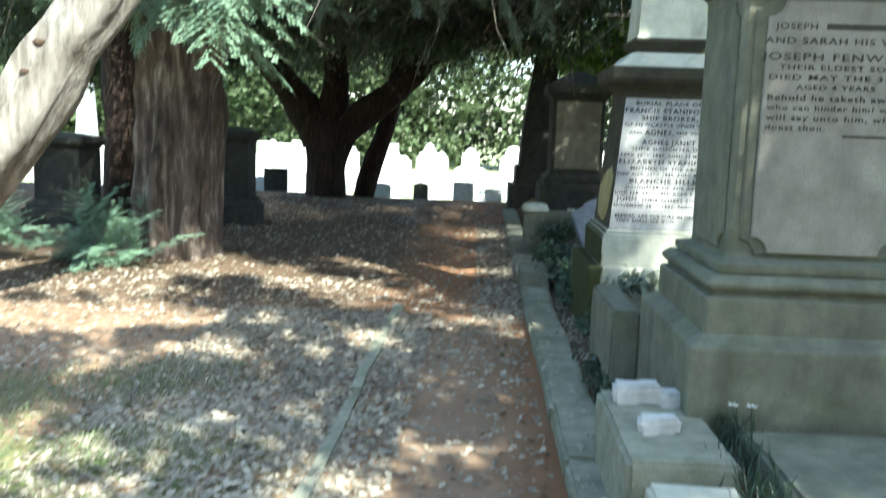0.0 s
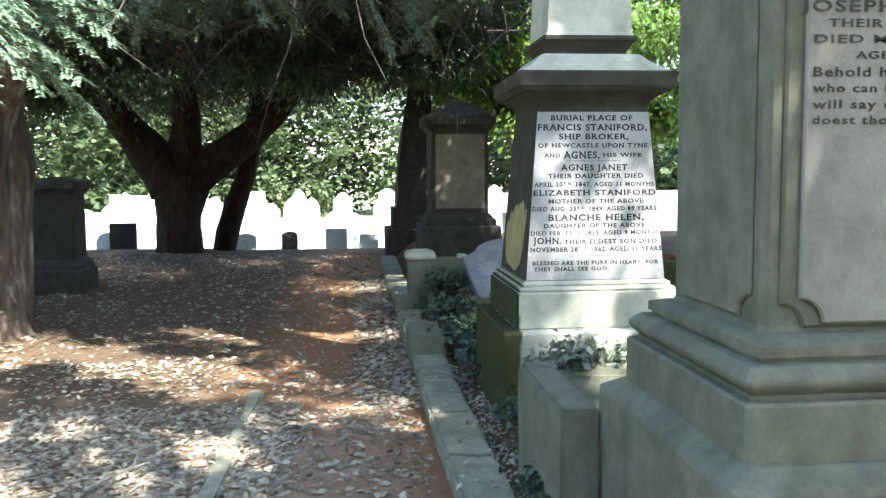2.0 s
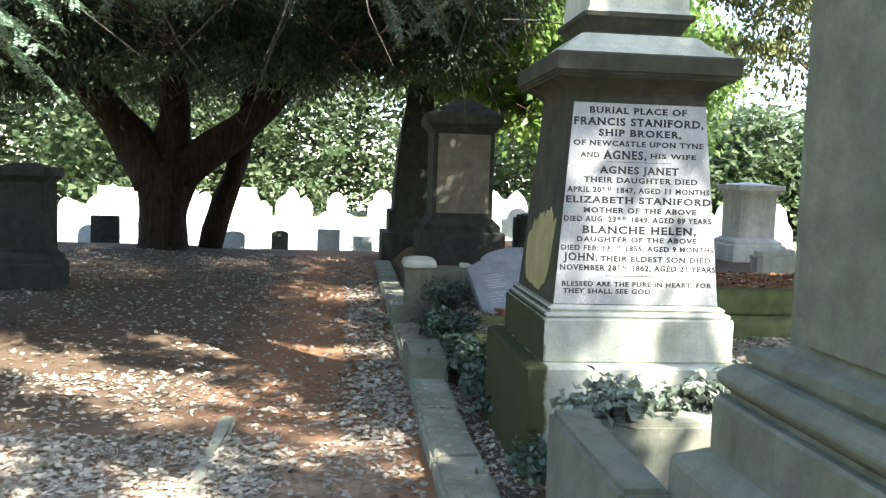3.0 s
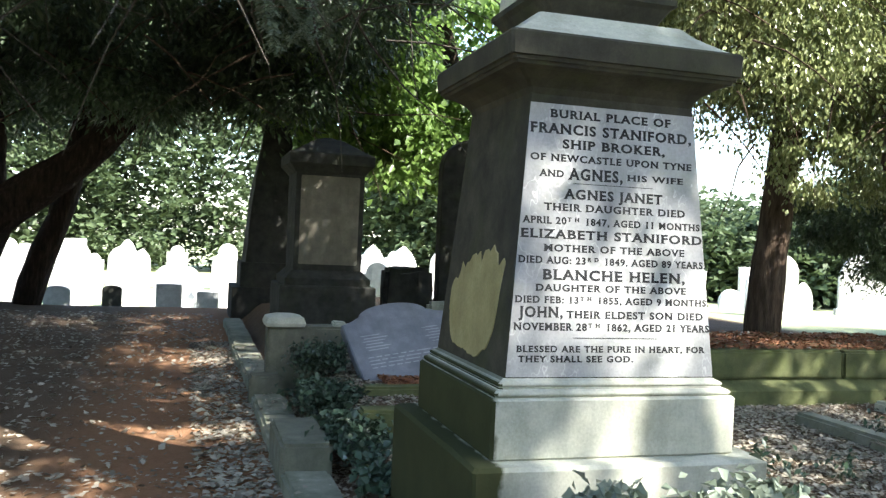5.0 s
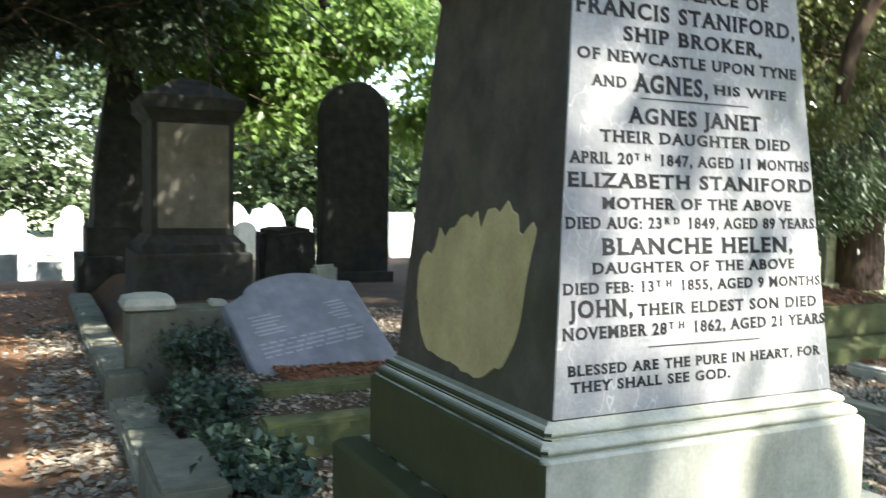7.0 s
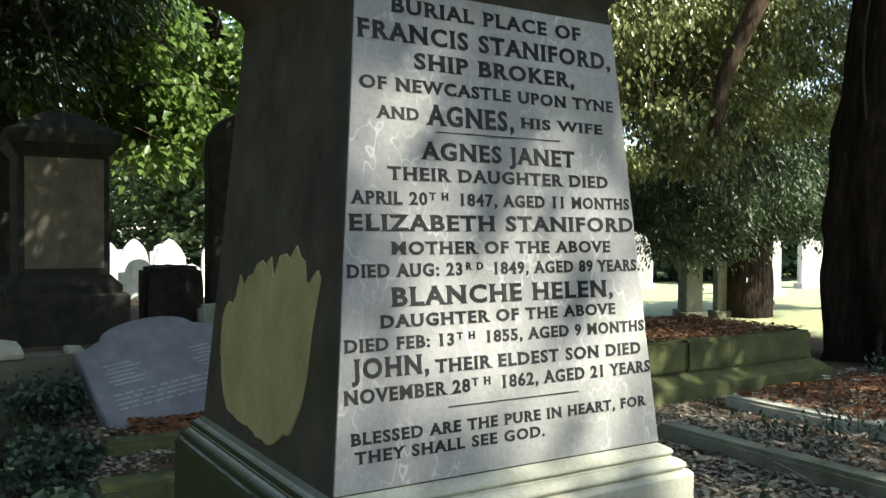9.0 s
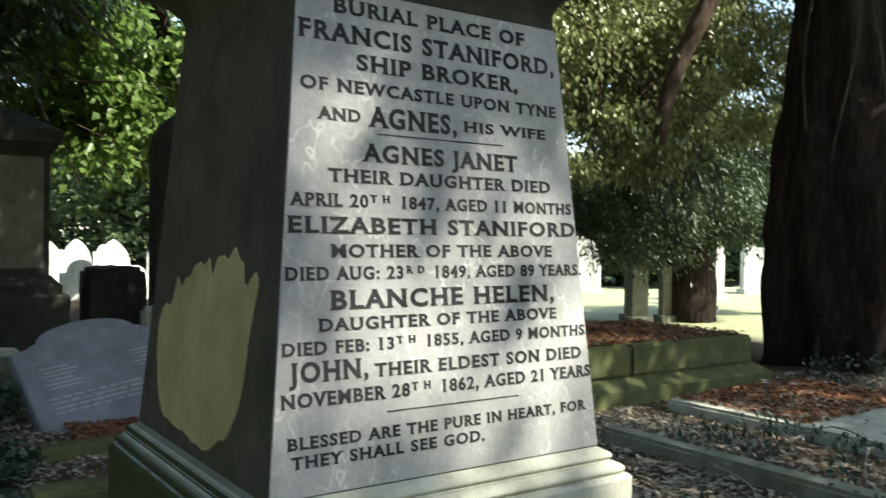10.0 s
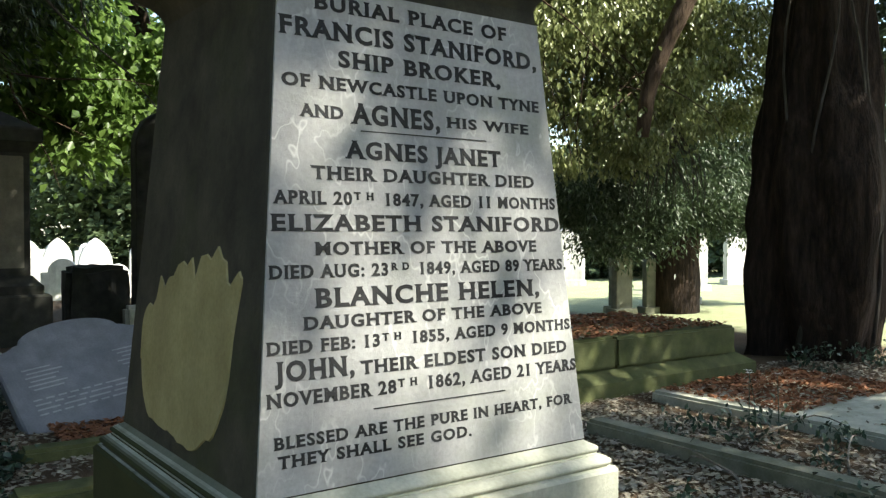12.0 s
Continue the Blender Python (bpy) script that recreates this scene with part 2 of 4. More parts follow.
def roughen(bm, amount, scale, cuts=0):
    if cuts:
        bmesh.ops.subdivide_edges(bm, edges=bm.edges, cuts=cuts, use_grid_fill=True)
    for v in bm.verts:
        v.co += noise.noise_vector(v.co * scale) * amount
    return bm


def block(x0, x1, y0, y1, z0, z1, bevel=0.012, rough=0.006, cuts=3):
    bm = bmesh.new()
    bmesh.ops.create_cube(bm, size=1)
    for v in bm.verts:
        v.co = Vector((x0 + (v.co.x + 0.5) * (x1 - x0), y0 + (v.co.y + 0.5) * (y1 - y0), z0 + (v.co.z + 0.5) * (z1 - z0)))
    bmesh.ops.bevel(bm, geom=bm.edges[:], offset=bevel, segments=2, affect="EDGES")
    return roughen(bm, rough, 4.0, cuts) if rough else bm


def slab_of(outline, depth, bevel=0.01, y0=0.0):
    """An outline in x and z made into a standing slab from y0 to y0 + depth."""
    bm = bmesh.new()
    f = bm.faces.new([bm.verts.new((x, y0, z)) for x, z in outline])
    up = bmesh.ops.extrude_face_region(bm, geom=[f])
    for v in up["geom"]:
        if isinstance(v, bmesh.types.BMVert):
            v.co.y += depth
    if bevel:
        bmesh.ops.recalc_face_normals(bm, faces=bm.faces)
        rim = [e for e in bm.edges if abs(e.verts[0].co.y - e.verts[1].co.y) < 1e-6]
        bmesh.ops.bevel(bm, geom=rim, offset=bevel, segments=1, affect="EDGES")
    return bm


def outline_of(style, w, h):
    """The outline of a headstone of width w and height h."""
    a, pts = w / 2, []
    if style == "round":
        pts = [(a * math.cos(t), h - a + a * math.sin(t)) for t in np.linspace(0, math.pi, 17)]
    elif style == "gothic":
        pts = [(-a + w * math.cos(t), h - 0.866 * w + w * math.sin(t)) for t in np.linspace(0, math.pi / 3, 9)]
        pts += [(-x, z) for x, z in reversed(pts[:-1])]
    elif style == "shoulder":
        r = a * 0.68
        pts = [(a, h - r), (r, h - r)] + [(r * math.cos(t), h - r + r * math.sin(t)) for t in np.linspace(0.15, math.pi - 0.15, 13)] + [(-r, h - r), (-a, h - r)]
    elif style == "segment":
        pts = [(a, h - 0.2), (a - 0.1, h - 0.17), (a - 0.15, h - 0.14)] + [((a - 0.17) * math.cos(t), h - 0.15 + 0.15 * math.sin(t)) for t in np.linspace(0.1, math.pi - 0.1, 13)] + [(-a + 0.15, h - 0.14), (-a + 0.1, h - 0.17), (-a, h - 0.2)]
    elif style == "low":
        pts = [(a * math.cos(t), h - 0.22 * w + 0.22 * w * math.sin(t)) for t in np.linspace(0, math.pi, 13)]
    else:
        pts = [(a, h - 0.02), (a - 0.02, h), (-a + 0.02, h), (-a, h - 0.02)]
    return [(a, -0.3)] + [p for p in pts] + [(-a, -0.3)]


def tube(points, radii, sides=8, rough=0.0, seed=0.0, flute=0.0, bm=None, cap=True):
    """A tapered limb along points."""
    rings, ref = [], Vector((0.31, 0.95, 0.05)).normalized()
    P = [Vector(p) for p in points]
    for i, (p, r) in enumerate(zip(P, radii)):
        d = (P[min(i + 1, len(P) - 1)] - P[max(i - 1, 0)]).normalized()
        u = d.cross(ref).normalized()
        if u.length < 0.1:
            u = d.cross(Vector((1, 0, 0))).normalized()
        v = d.cross(u)
        ring = []
        for k in range(sides):
            t = 2 * math.pi * k / sides
            w = r * (1 + flute * noise.noise(Vector((math.cos(t) * 2.1 + seed, math.sin(t) * 2.1, p.z * 0.35))) + rough * noise.noise(Vector((math.cos(t) * 3 + seed, math.sin(t) * 3, p.z * 2.5))))
            ring.append(p + u * (w * math.cos(t)) + v * (w * math.sin(t)))
        rings.append(ring)
    return loft(rings, cap, bm)


def curve_pts(pts, n):
    """A smooth line of n points through pts (Catmull-Rom)."""
    P = [Vector(p) for p in pts]
    P = [2 * P[0] - P[1]] + P + [2 * P[-1] - P[-2]]
    out = []
    for k in range(n):
        s = k / (n - 1) * (len(P) - 3)
        i = min(int(s), len(P) - 4)
        t = s - i
        a, b, c, d = P[i : i + 4]
        out.append(0.5 * ((2 * b) + (c - a) * t + (2 * a - 5 * b + 4 * c - d) * t * t + (3 * b - a - 3 * c + d) * t ** 3))
    return out


def leaves_mesh(name, centre, axis, normal, length, width, mat, fold=0.25):
    """Many leaves in one mesh: each is two folded triangles along its own axis."""
    centre, axis, normal = (np.asarray(a, float) for a in (centre, axis, normal))
    axis /= np.linalg.norm(axis, axis=1)[:, None] + 1e-9
    side = np.cross(normal, axis)
    side /= np.linalg.norm(side, axis=1)[:, None] + 1e-9
    up = np.cross(axis, side)
    L, W = np.asarray(length)[:, None], np.asarray(width)[:, None]
    n = len(centre)
    co = np.empty((n, 4, 3))
    co[:, 0] = centre - axis * L / 2
    co[:, 1] = centre + side * W / 2 + up * W * fold
    co[:, 2] = centre + axis * L / 2
    co[:, 3] = centre - side * W / 2 + up * W * fold
    idx = (np.arange(n)[:, None] * 4 + np.array([[0, 1, 2, 0, 2, 3]])).ravel()
    me = bpy.data.meshes.new(name)
    me.vertices.add(n * 4); me.loops.add(n * 6); me.polygons.add(n * 2)
    me.vertices.foreach_set("co", co.ravel())
    me.loops.foreach_set("vertex_index", idx)
    me.polygons.foreach_set("loop_start", np.arange(n * 2) * 3)
    me.update(calc_edges=True)
    me.materials.append(mat)
    return me


def unit(rng, n):
    v = rng.normal(size=(n, 3))
    return v / np.linalg.norm(v, axis=1)[:, None]


def crown(rng, blobs, count, size, mat, droop=0.5, clumps=160, narrow=0.5, spread=0.55):
    """Leaves in clumps through ellipsoids (centre, radii): most near their outside, with gaps between the clumps."""
    vol = np.array([r[0] * r[1] * r[2] for _, r in blobs]) ** 0.67
    C = []
    for (c, r), share in zip(blobs, vol / vol.sum()):
        k = max(3, int(clumps * share))
        d = unit(rng, k) * (rng.uniform(0.35, 1.0, (k, 1)) ** 0.5)
        C.append(np.asarray(c) + d * np.asarray(r))
    C = np.concatenate(C)
    which = rng.integers(0, len(C), count)
    off = rng.normal(size=(count, 3)) * spread * rng.uniform(0.4, 1.2, len(C))[which][:, None]
    off[:, 2] *= 0.55
    off[:, 2] -= droop * 0.35 * (off[:, 0] ** 2 + off[:, 1] ** 2)
    p = C[which] + off
    ax = off + unit(rng, count) * 0.5
    ax[:, 2] -= droop
    nm = unit(rng, count) * 0.7 + np.array([0, 0, 1.0])
    s = size * rng.uniform(0.6, 1.3, count)
    return leaves_mesh("crown", p, ax, nm, s, s * narrow, mat)


def limb_part(tree, name, pts, r0, r1, mat, sides=10, n=14, rough=0.15, seed=0.0, flute=0.0):
    P = curve_pts(pts, n)
    return part(name, tube(P, list(np.linspace(r0, r1, n)), sides, rough, seed, flute), mat, tree, smooth=True)


def twig_mesh(rng, starts, length, mat, r=0.012, droop=0.5, toward=None):
    """Bare forking twigs from given points, joined."""
    bm = bmesh.new()
    for s in starts:
        d = Vector(unit(rng, 1)[0]) + (Vector(toward) if toward else Vector((0, 0, 0)))
        d.z = d.z * 0.4
        d.normalize()
        p, pts = Vector(s), []
        for k in range(5):
            pts.append(p.copy())
            d = (d + Vector(unit(rng, 1)[0]) * 0.3 + Vector((0, 0, -droop * 0.25))).normalized()
            p = p + d * length / 4
        tube(pts, [r, r * 0.8, r * 0.6, r * 0.45, r * 0.2], 4, bm=bm, cap=False)
    return mesh_of("twigs", bm, mat)


def frond_mesh(rng, starts, heading, length, needle, mat, droop=0.9):
    """Hanging yew sprays: a drooping stem with side shoots, each set with two ranks of flat needles."""
    C, A, N = [], [], []
    for s in starts:
        d = np.array(heading, float) + rng.normal(size=3) * (0.55, 0.55, 0.25)
        d /= np.linalg.norm(d)
        L = length * rng.uniform(0.6, 1.25)
        stem, p = [], np.array(s, float)
        for k in range(12):
            stem.append(p.copy())
            d = d + np.array((0, 0, -droop * 0.11)) + rng.normal(size=3) * 0.05
            d /= np.linalg.norm(d)
            p = p + d * L / 12
        for k in range(2, 12):
            way = stem[k] - stem[k - 1]
            way /= np.linalg.norm(way)
            side = np.cross(way, (0, 0, 1.0))
            side /= np.linalg.norm(side) + 1e-9
            for sign in (-1, 1):
                q = way * 0.7 + side * sign * 0.8 + rng.normal(size=3) * 0.12
                q[2] -= 0.25 * droop
                q /= np.linalg.norm(q)
                m = L * 0.34 * (1.1 - 0.06 * k) * rng.uniform(0.6, 1.1)
                flat = np.cross(q, np.cross((0, 0, 1.0), q))
                lat = np.cross(q, flat)
                lat /= np.linalg.norm(lat) + 1e-9
                n = max(5, int(m / (needle * 0.32)))
                for j in range(n):
                    c = stem[k] + q * m * (j + 0.5) / n
                    c[2] -= droop * 0.5 * (m * j / n) ** 2
                    for e in (-1, 1):
                        a = q * 0.55 + lat * e * 0.8 + rng.normal(size=3) * 0.1
                        C.append(c + a * needle * 0.45)
                        A.append(a)
                        N.append(flat + rng.normal(size=3) * 0.25)
    n = len(C)
    s = needle * rng.uniform(0.75, 1.2, n)
    return leaves_mesh("spray", C, A, N, s, s * 0.26, mat, 0.1)

# ---- ground ----
def smooth_step(a, b, v):
    t = min(1.0, max(0.0, (v - a) / (b - a)))
    return t * t * (3 - 2 * t)


def ground_z(x, y):
    z = 0.02 + 0.018 * noise.noise(Vector((x * 0.8, y * 0.8, 3.1))) + 0.008 * noise.noise(Vector((x * 3.5, y * 3.5, 1.7)))
    z += 0.31 * smooth_step(0.5, 0.95, x) * (1 - smooth_step(20, 28, y))
    z += 0.06 * smooth_step(-2.5, -4.0, x) * smooth_step(7.0, 9.0, y)
    z -= 1.2 * smooth_step(19.8, 29, y)
    z -= 0.16 * smooth_step(8.2, 10.5, x)
    z -= 0.17 * smooth_step(0.5, 0.75, x) * (1 - smooth_step(1.7, 2.3, x)) * smooth_step(7.2, 7.5, y) * (1 - smooth_step(8.65, 9.2, y))
    return z


def steps(spans):
    out = []
    for a, b, d in spans:
        out += list(np.arange(a, b, d))
    return out + [spans[-1][1]]


def build_ground():
    xs = steps([(-900, -100, 100), (-100, -20, 10), (-20, -6, 1.0), (-6, -2.4, 0.2), (-2.4, 1.6, 0.1), (1.6, 6, 0.2), (6, 16, 0.5), (16, 100, 7), (100, 900, 100)])
    ys = steps([(-900, -100, 100), (-100, -8, 8), (-8, 1, 0.5), (1, 12, 0.12), (12, 30, 0.4), (30, 100, 5), (100, 900, 100)])
    vs = [(x, y, ground_z(x, y)) for y in ys for x in xs]
    w = len(xs)
    fs = [(j * w + i, j * w + i + 1, (j + 1) * w + i + 1, (j + 1) * w + i) for j in range(len(ys) - 1) for i in range(w - 1)]
    me = bpy.data.meshes.new("ground")
    me.from_pydata(vs, [], fs)
    me.shade_smooth()
    me.materials.append(M_SOIL)
    tagged(new("ground", me), "red-brown earth walk, humus and worn grass under old trees", "ground", kind="structure")


build_ground()


# ---- writing ----
def glyphs(text, weight):
    """The letters of a line as (vertices, faces) in the built-in font, left to right; the cap height is about 0.73."""
    cu = bpy.data.curves.new("line", "FONT")
    cu.body, cu.size, cu.offset, cu.resolution_u, cu.space_character = text, 1.0, weight, 3, 1.18
    ob = bpy.data.objects.new("line", cu)
    scene.collection.objects.link(ob)
    me = bpy.data.meshes.new_from_object(ob.evaluated_get(bpy.context.evaluated_depsgraph_get()))
    co = [(v.co.x, v.co.y) for v in me.vertices]
    root = list(range(len(co)))

    def top(i):
        while root[i] != i:
            i = root[i]
        return i

    faces = [tuple(p.vertices) for p in me.polygons]
    for f in faces:
        for i in f[1:]:
            root[top(i)] = top(f[0])
    bpy.data.objects.remove(ob)
    bpy.data.curves.remove(cu)
    bpy.data.meshes.remove(me)
    groups = collections.defaultdict(list)
    for f in faces:
        groups[top(f[0])].append(f)
    spans = sorted((min(co[i][0] for f in g for i in f), max(co[i][0] for f in g for i in f), k) for k, g in groups.items())
    out = []
    for lo, hi, k in spans:
        if out and lo < out[-1][0] - 0.01:
            out[-1][0] = max(out[-1][0], hi)
            out[-1][1].extend(groups[k])
        else:
            out.append([hi, list(groups[k])])
    return co, [g for _, g in out]


def serifs(co, faces):
    """Small wedges at the feet and heads of straight strokes."""
    ids = {i for f in faces for i in f}
    out = []
    for y0, way in ((min(co[i][1] for i in ids), 1), (max(co[i][1] for i in ids), -1)):
        runs = set()
        for f in faces:
            for i, j in zip(f, f[1:] + f[:1]):
                if abs(co[i][1] - y0) < 0.004 and abs(co[j][1] - y0) < 0.004:
                    runs.add((min(co[i][0], co[j][0]), max(co[i][0], co[j][0])))
        for a, b in sorted(runs):
            if 0.09 < b - a < 0.2:
                out += [((a - 0.07, y0), (a, y0), (a, y0 + way * 0.09)), ((b, y0), (b + 0.07, y0), (b, y0 + way * 0.09))]
            elif b - a >= 0.2:
                out.append(((a - 0.07, y0), (a, y0), (a, y0 + way * 0.09)))
    return out


def raised(bm, thick):
    if thick:
        ex = bmesh.ops.extrude_face_region(bm, geom=bm.faces[:])
        for v in ex["geom"]:
            if isinstance(v, bmesh.types.BMVert):
                v.co.y += thick
    return bm


def letters(lines, place, thick, mat, parent, label, single=False):
    """Lines of (text, left, right, middle height, letter height), each fitted to its width, set on a face by place(x, z).
    Small letters stand for raised small capitals. With single, each letter is a part of its own."""
    for text, x0, x1, zc, h in lines:
        if text in ("-", "="):
            e = 0.0012 if text == "-" else h / 2
            bm = bmesh.new()
            bm.faces.new([bm.verts.new(place(x, z)) for x, z in ((x0, zc - e), (x1, zc - e), (x1, zc + e), (x0, zc + e))])
            part("rule" if text == "-" else "inscription_line", raised(bm, thick), mat, parent, label)
            continue
        co, groups = glyphs(text.upper() if single else text, 0.032 if single else 0.016)
        lo, hi = min(c[0] for c in co), max(c[0] for c in co)
        chars = [c for c in text if c != " "]
        spot = lambda c: place(x0 + (c[0] - lo) / (hi - lo) * (x1 - x0), zc + (c[1] / 0.73 - 0.5) * h)
        bm = bmesh.new()
        for k, faces in enumerate(groups):
            small = single and len(chars) == len(groups) and chars[k].islower()
            mid = sum(co[f[0]][0] for f in faces) / len(faces)
            fit_to = lambda c: ((c[0] - mid) * 0.62 + mid, 0.73 - (0.73 - c[1]) * 0.6) if small else c
            vs = {}
            for f in faces:
                for i in f:
                    if i not in vs:
                        vs[i] = bm.verts.new(spot(fit_to(co[i])))
                if len(set(f)) == len(f) and bm.faces.get([vs[i] for i in f]) is None:
                    bm.faces.new([vs[i] for i in f])
            if single:
                for tri in serifs(co, faces):
                    bm.faces.new([bm.verts.new(spot(fit_to(c))) for c in tri])
                part("letter", raised(bm, thick), mat, parent)
                bm = bmesh.new()
        if single:
            bm.free()
        else:
            tagged(part("inscription_line", raised(bm, thick), mat, parent), label, kind="stuff")


# ---- the tall obelisk monument with the pale tablet ----
INSCRIPTION = [
    ("BURIAL PLACE OF", 0.993, 1.511, 1.992, 0.032), ("FRANCIS STANIFORD,", 0.912, 1.604, 1.934, 0.039),
    ("SHIP BROKER,", 1.043, 1.485, 1.877, 0.035), ("OF NEWCASTLE UPON TYNE", 0.911, 1.605, 1.822, 0.027),
    ("AND", 0.949, 1.049, 1.761, 0.026), ("AGNES,", 1.07, 1.299, 1.764, 0.044), ("HIS WIFE", 1.321, 1.567, 1.763, 0.024),
    ("-", 1.09, 1.432, 1.726, 0.002), ("AGNES JANET", 1.052, 1.474, 1.686, 0.038), ("THEIR DAUGHTER DIED", 0.97, 1.576, 1.634, 0.028),
    ("APRIL 20th 1847, AGED 11 MONTHS", 0.883, 1.643, 1.582, 0.027), ("ELIZABETH STANIFORD", 0.878, 1.652, 1.531, 0.034),
    ("MOTHER OF THE ABOVE", 0.972, 1.573, 1.478, 0.027), ("DIED AUG: 23rd 1849, AGED 89 YEARS.", 0.869, 1.668, 1.432, 0.027),
    ("BLANCHE HELEN,", 0.969, 1.575, 1.378, 0.039), ("DAUGHTER OF THE ABOVE", 0.94, 1.58, 1.328, 0.026),
    ("DIED FEB: 13th 1855, AGED 9 MONTHS.", 0.858, 1.683, 1.283, 0.026), ("JOHN,", 0.871, 1.05, 1.237, 0.040),
    ("THEIR ELDEST SON DIED", 1.066, 1.656, 1.229, 0.028), ("NOVEMBER 28th 1862, AGED 21 YEARS", 0.854, 1.685, 1.182, 0.028),
    ("-", 1.092, 1.452, 1.14, 0.002), ("BLESSED ARE THE PURE IN HEART, FOR", 0.866, 1.664, 1.099, 0.024),
    ("THEY SHALL SEE GOD.", 0.872, 1.347, 1.062, 0.024),
]


def torus_profile(h0, h1, z0, z1, n=7):
    return [((h0 + (h1 - h0) * k / n) + 0.012 * math.sin(math.pi * k / n), (h0 + (h1 - h0) * k / n) + 0.012 * math.sin(math.pi * k / n), z0 + (z1 - z0) * k / n) for k in range(n + 1)]


def build_obelisk_monument():
    cx, cy = 1.263, 6.735
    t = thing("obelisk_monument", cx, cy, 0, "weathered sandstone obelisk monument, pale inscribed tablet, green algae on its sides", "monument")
    half = lambda z: 0.442 - 0.0838 * (z - 0.99)
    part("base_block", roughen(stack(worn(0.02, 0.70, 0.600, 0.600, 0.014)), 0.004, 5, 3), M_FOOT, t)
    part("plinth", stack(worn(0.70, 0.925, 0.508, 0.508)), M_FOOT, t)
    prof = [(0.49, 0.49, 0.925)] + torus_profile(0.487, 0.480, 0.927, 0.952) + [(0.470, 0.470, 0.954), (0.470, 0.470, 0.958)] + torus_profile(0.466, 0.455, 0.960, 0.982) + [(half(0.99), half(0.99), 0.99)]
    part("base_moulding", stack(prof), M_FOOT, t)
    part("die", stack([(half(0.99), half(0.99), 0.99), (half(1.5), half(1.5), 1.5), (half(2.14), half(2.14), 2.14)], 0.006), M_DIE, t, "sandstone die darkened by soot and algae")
    z0, z1 = 0.994, 2.028
    bm = bmesh.new()
    for a, b in ((0.0, 0.004),):
        rings = []
        for dy in (a - 0.004, b):
            rings.append([(-half(z0) + 0.004, -half(z0) - dy, z0), (half(z0) - 0.004, -half(z0) - dy, z0), (half(z1) - 0.004, -half(z1) - dy, z1), (-half(z1) + 0.004, -half(z1) - dy, z1)])
        loft(rings, bm=bm)
    tablet = part("tablet", bm, M_TABLET, t, "smooth pale grey inscribed tablet")
    letters(INSCRIPTION, lambda x, z: (x - cx, -half(z) - 0.0052, z), 0.002, M_LETTER, tablet, "thin dark rule", True)
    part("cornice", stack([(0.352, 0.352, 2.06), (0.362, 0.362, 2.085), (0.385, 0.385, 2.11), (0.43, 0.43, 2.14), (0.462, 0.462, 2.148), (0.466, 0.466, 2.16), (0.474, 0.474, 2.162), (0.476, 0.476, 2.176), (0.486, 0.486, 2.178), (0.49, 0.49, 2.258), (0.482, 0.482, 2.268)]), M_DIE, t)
    part("weathering", stack([(0.47, 0.47, 2.268), (0.44, 0.44, 2.285), (0.36, 0.36, 2.34), (0.315, 0.315, 2.385), (0.30, 0.30, 2.39)]), M_PALE, t)
    part("neck", stack([(0.25, 0.25, 2.386), (0.245, 0.245, 2.41), (0.28, 0.28, 2.465), (0.30, 0.30, 2.48), (0.30, 0.30, 2.505)]), M_DIE, t)
    part("shaft", stack([(0.285, 0.285, 2.50), (0.27, 0.27, 2.53), (0.15, 0.15, 5.0), (0.0, 0.0, 5.25)], 0.0), M_PALE, t, "tapering obelisk shaft")
    # a patch where the face has spalled off
    rng = random.Random(4)
    out = []
    for k in range(72):
        a = 2 * math.pi * k / 72
        sc = 1 / max(abs(math.cos(a)) ** 3.0 + abs(math.sin(a)) ** 3.0, 1e-6) ** (1 / 3.0)
        y, z = 0.33 * sc * math.cos(a), 0.205 * sc * math.sin(a)
        y *= 0.92 + 0.55 * z
        z += 0.2 * (-y) * (1 if z > 0 else 0.1) - 0.012
        j = 0.028 * noise.noise(Vector((math.cos(a) * 3, math.sin(a) * 3, 0.7))) + rng.uniform(-0.004, 0.004)
        if z > 0.1:
            j += 0.07 * noise.noise(Vector((y * 24, 0.0, 5.0)))
        out.append((y * (1 + j), z + j))
    bm = bmesh.new()
    face = lambda y, z, d: (-half(z) - d, y, z)
    lo = [bm.verts.new(face(6.755 - cy + y, 1.235 + z, -0.004)) for y, z in out]
    hi = [bm.verts.new(face(6.755 - cy + y * 0.985, 1.235 + z * 0.985, 0.004)) for y, z in out]
    for i in range(72):
        bm.faces.new((lo[i], lo[(i + 1) % 72], hi[(i + 1) % 72], hi[i]))
    bm.faces.new(hi)
    part("bare_patch", bm, M_SCAR, t, "bare ochre stone where the face has flaked away")


build_obelisk_monument()


# ---- the square pedestal monument with the notched panel ----
def notched(hx, z0, z1, r):
    """A panel outline whose four corners are cut by concave quarter rounds."""
    pts = []
    for sx, sz, a0 in ((1, 0, 180), (1, 1, 270), (0, 1, 0), (0, 0, 90)):
        c = (hx if sx else -hx, z1 if sz else z0)
        for k in range(7):
            a = radians(a0 - 90 * k / 6)
            pts.append((c[0] + r * math.cos(a), c[1] + r * math.sin(a)))
    return pts


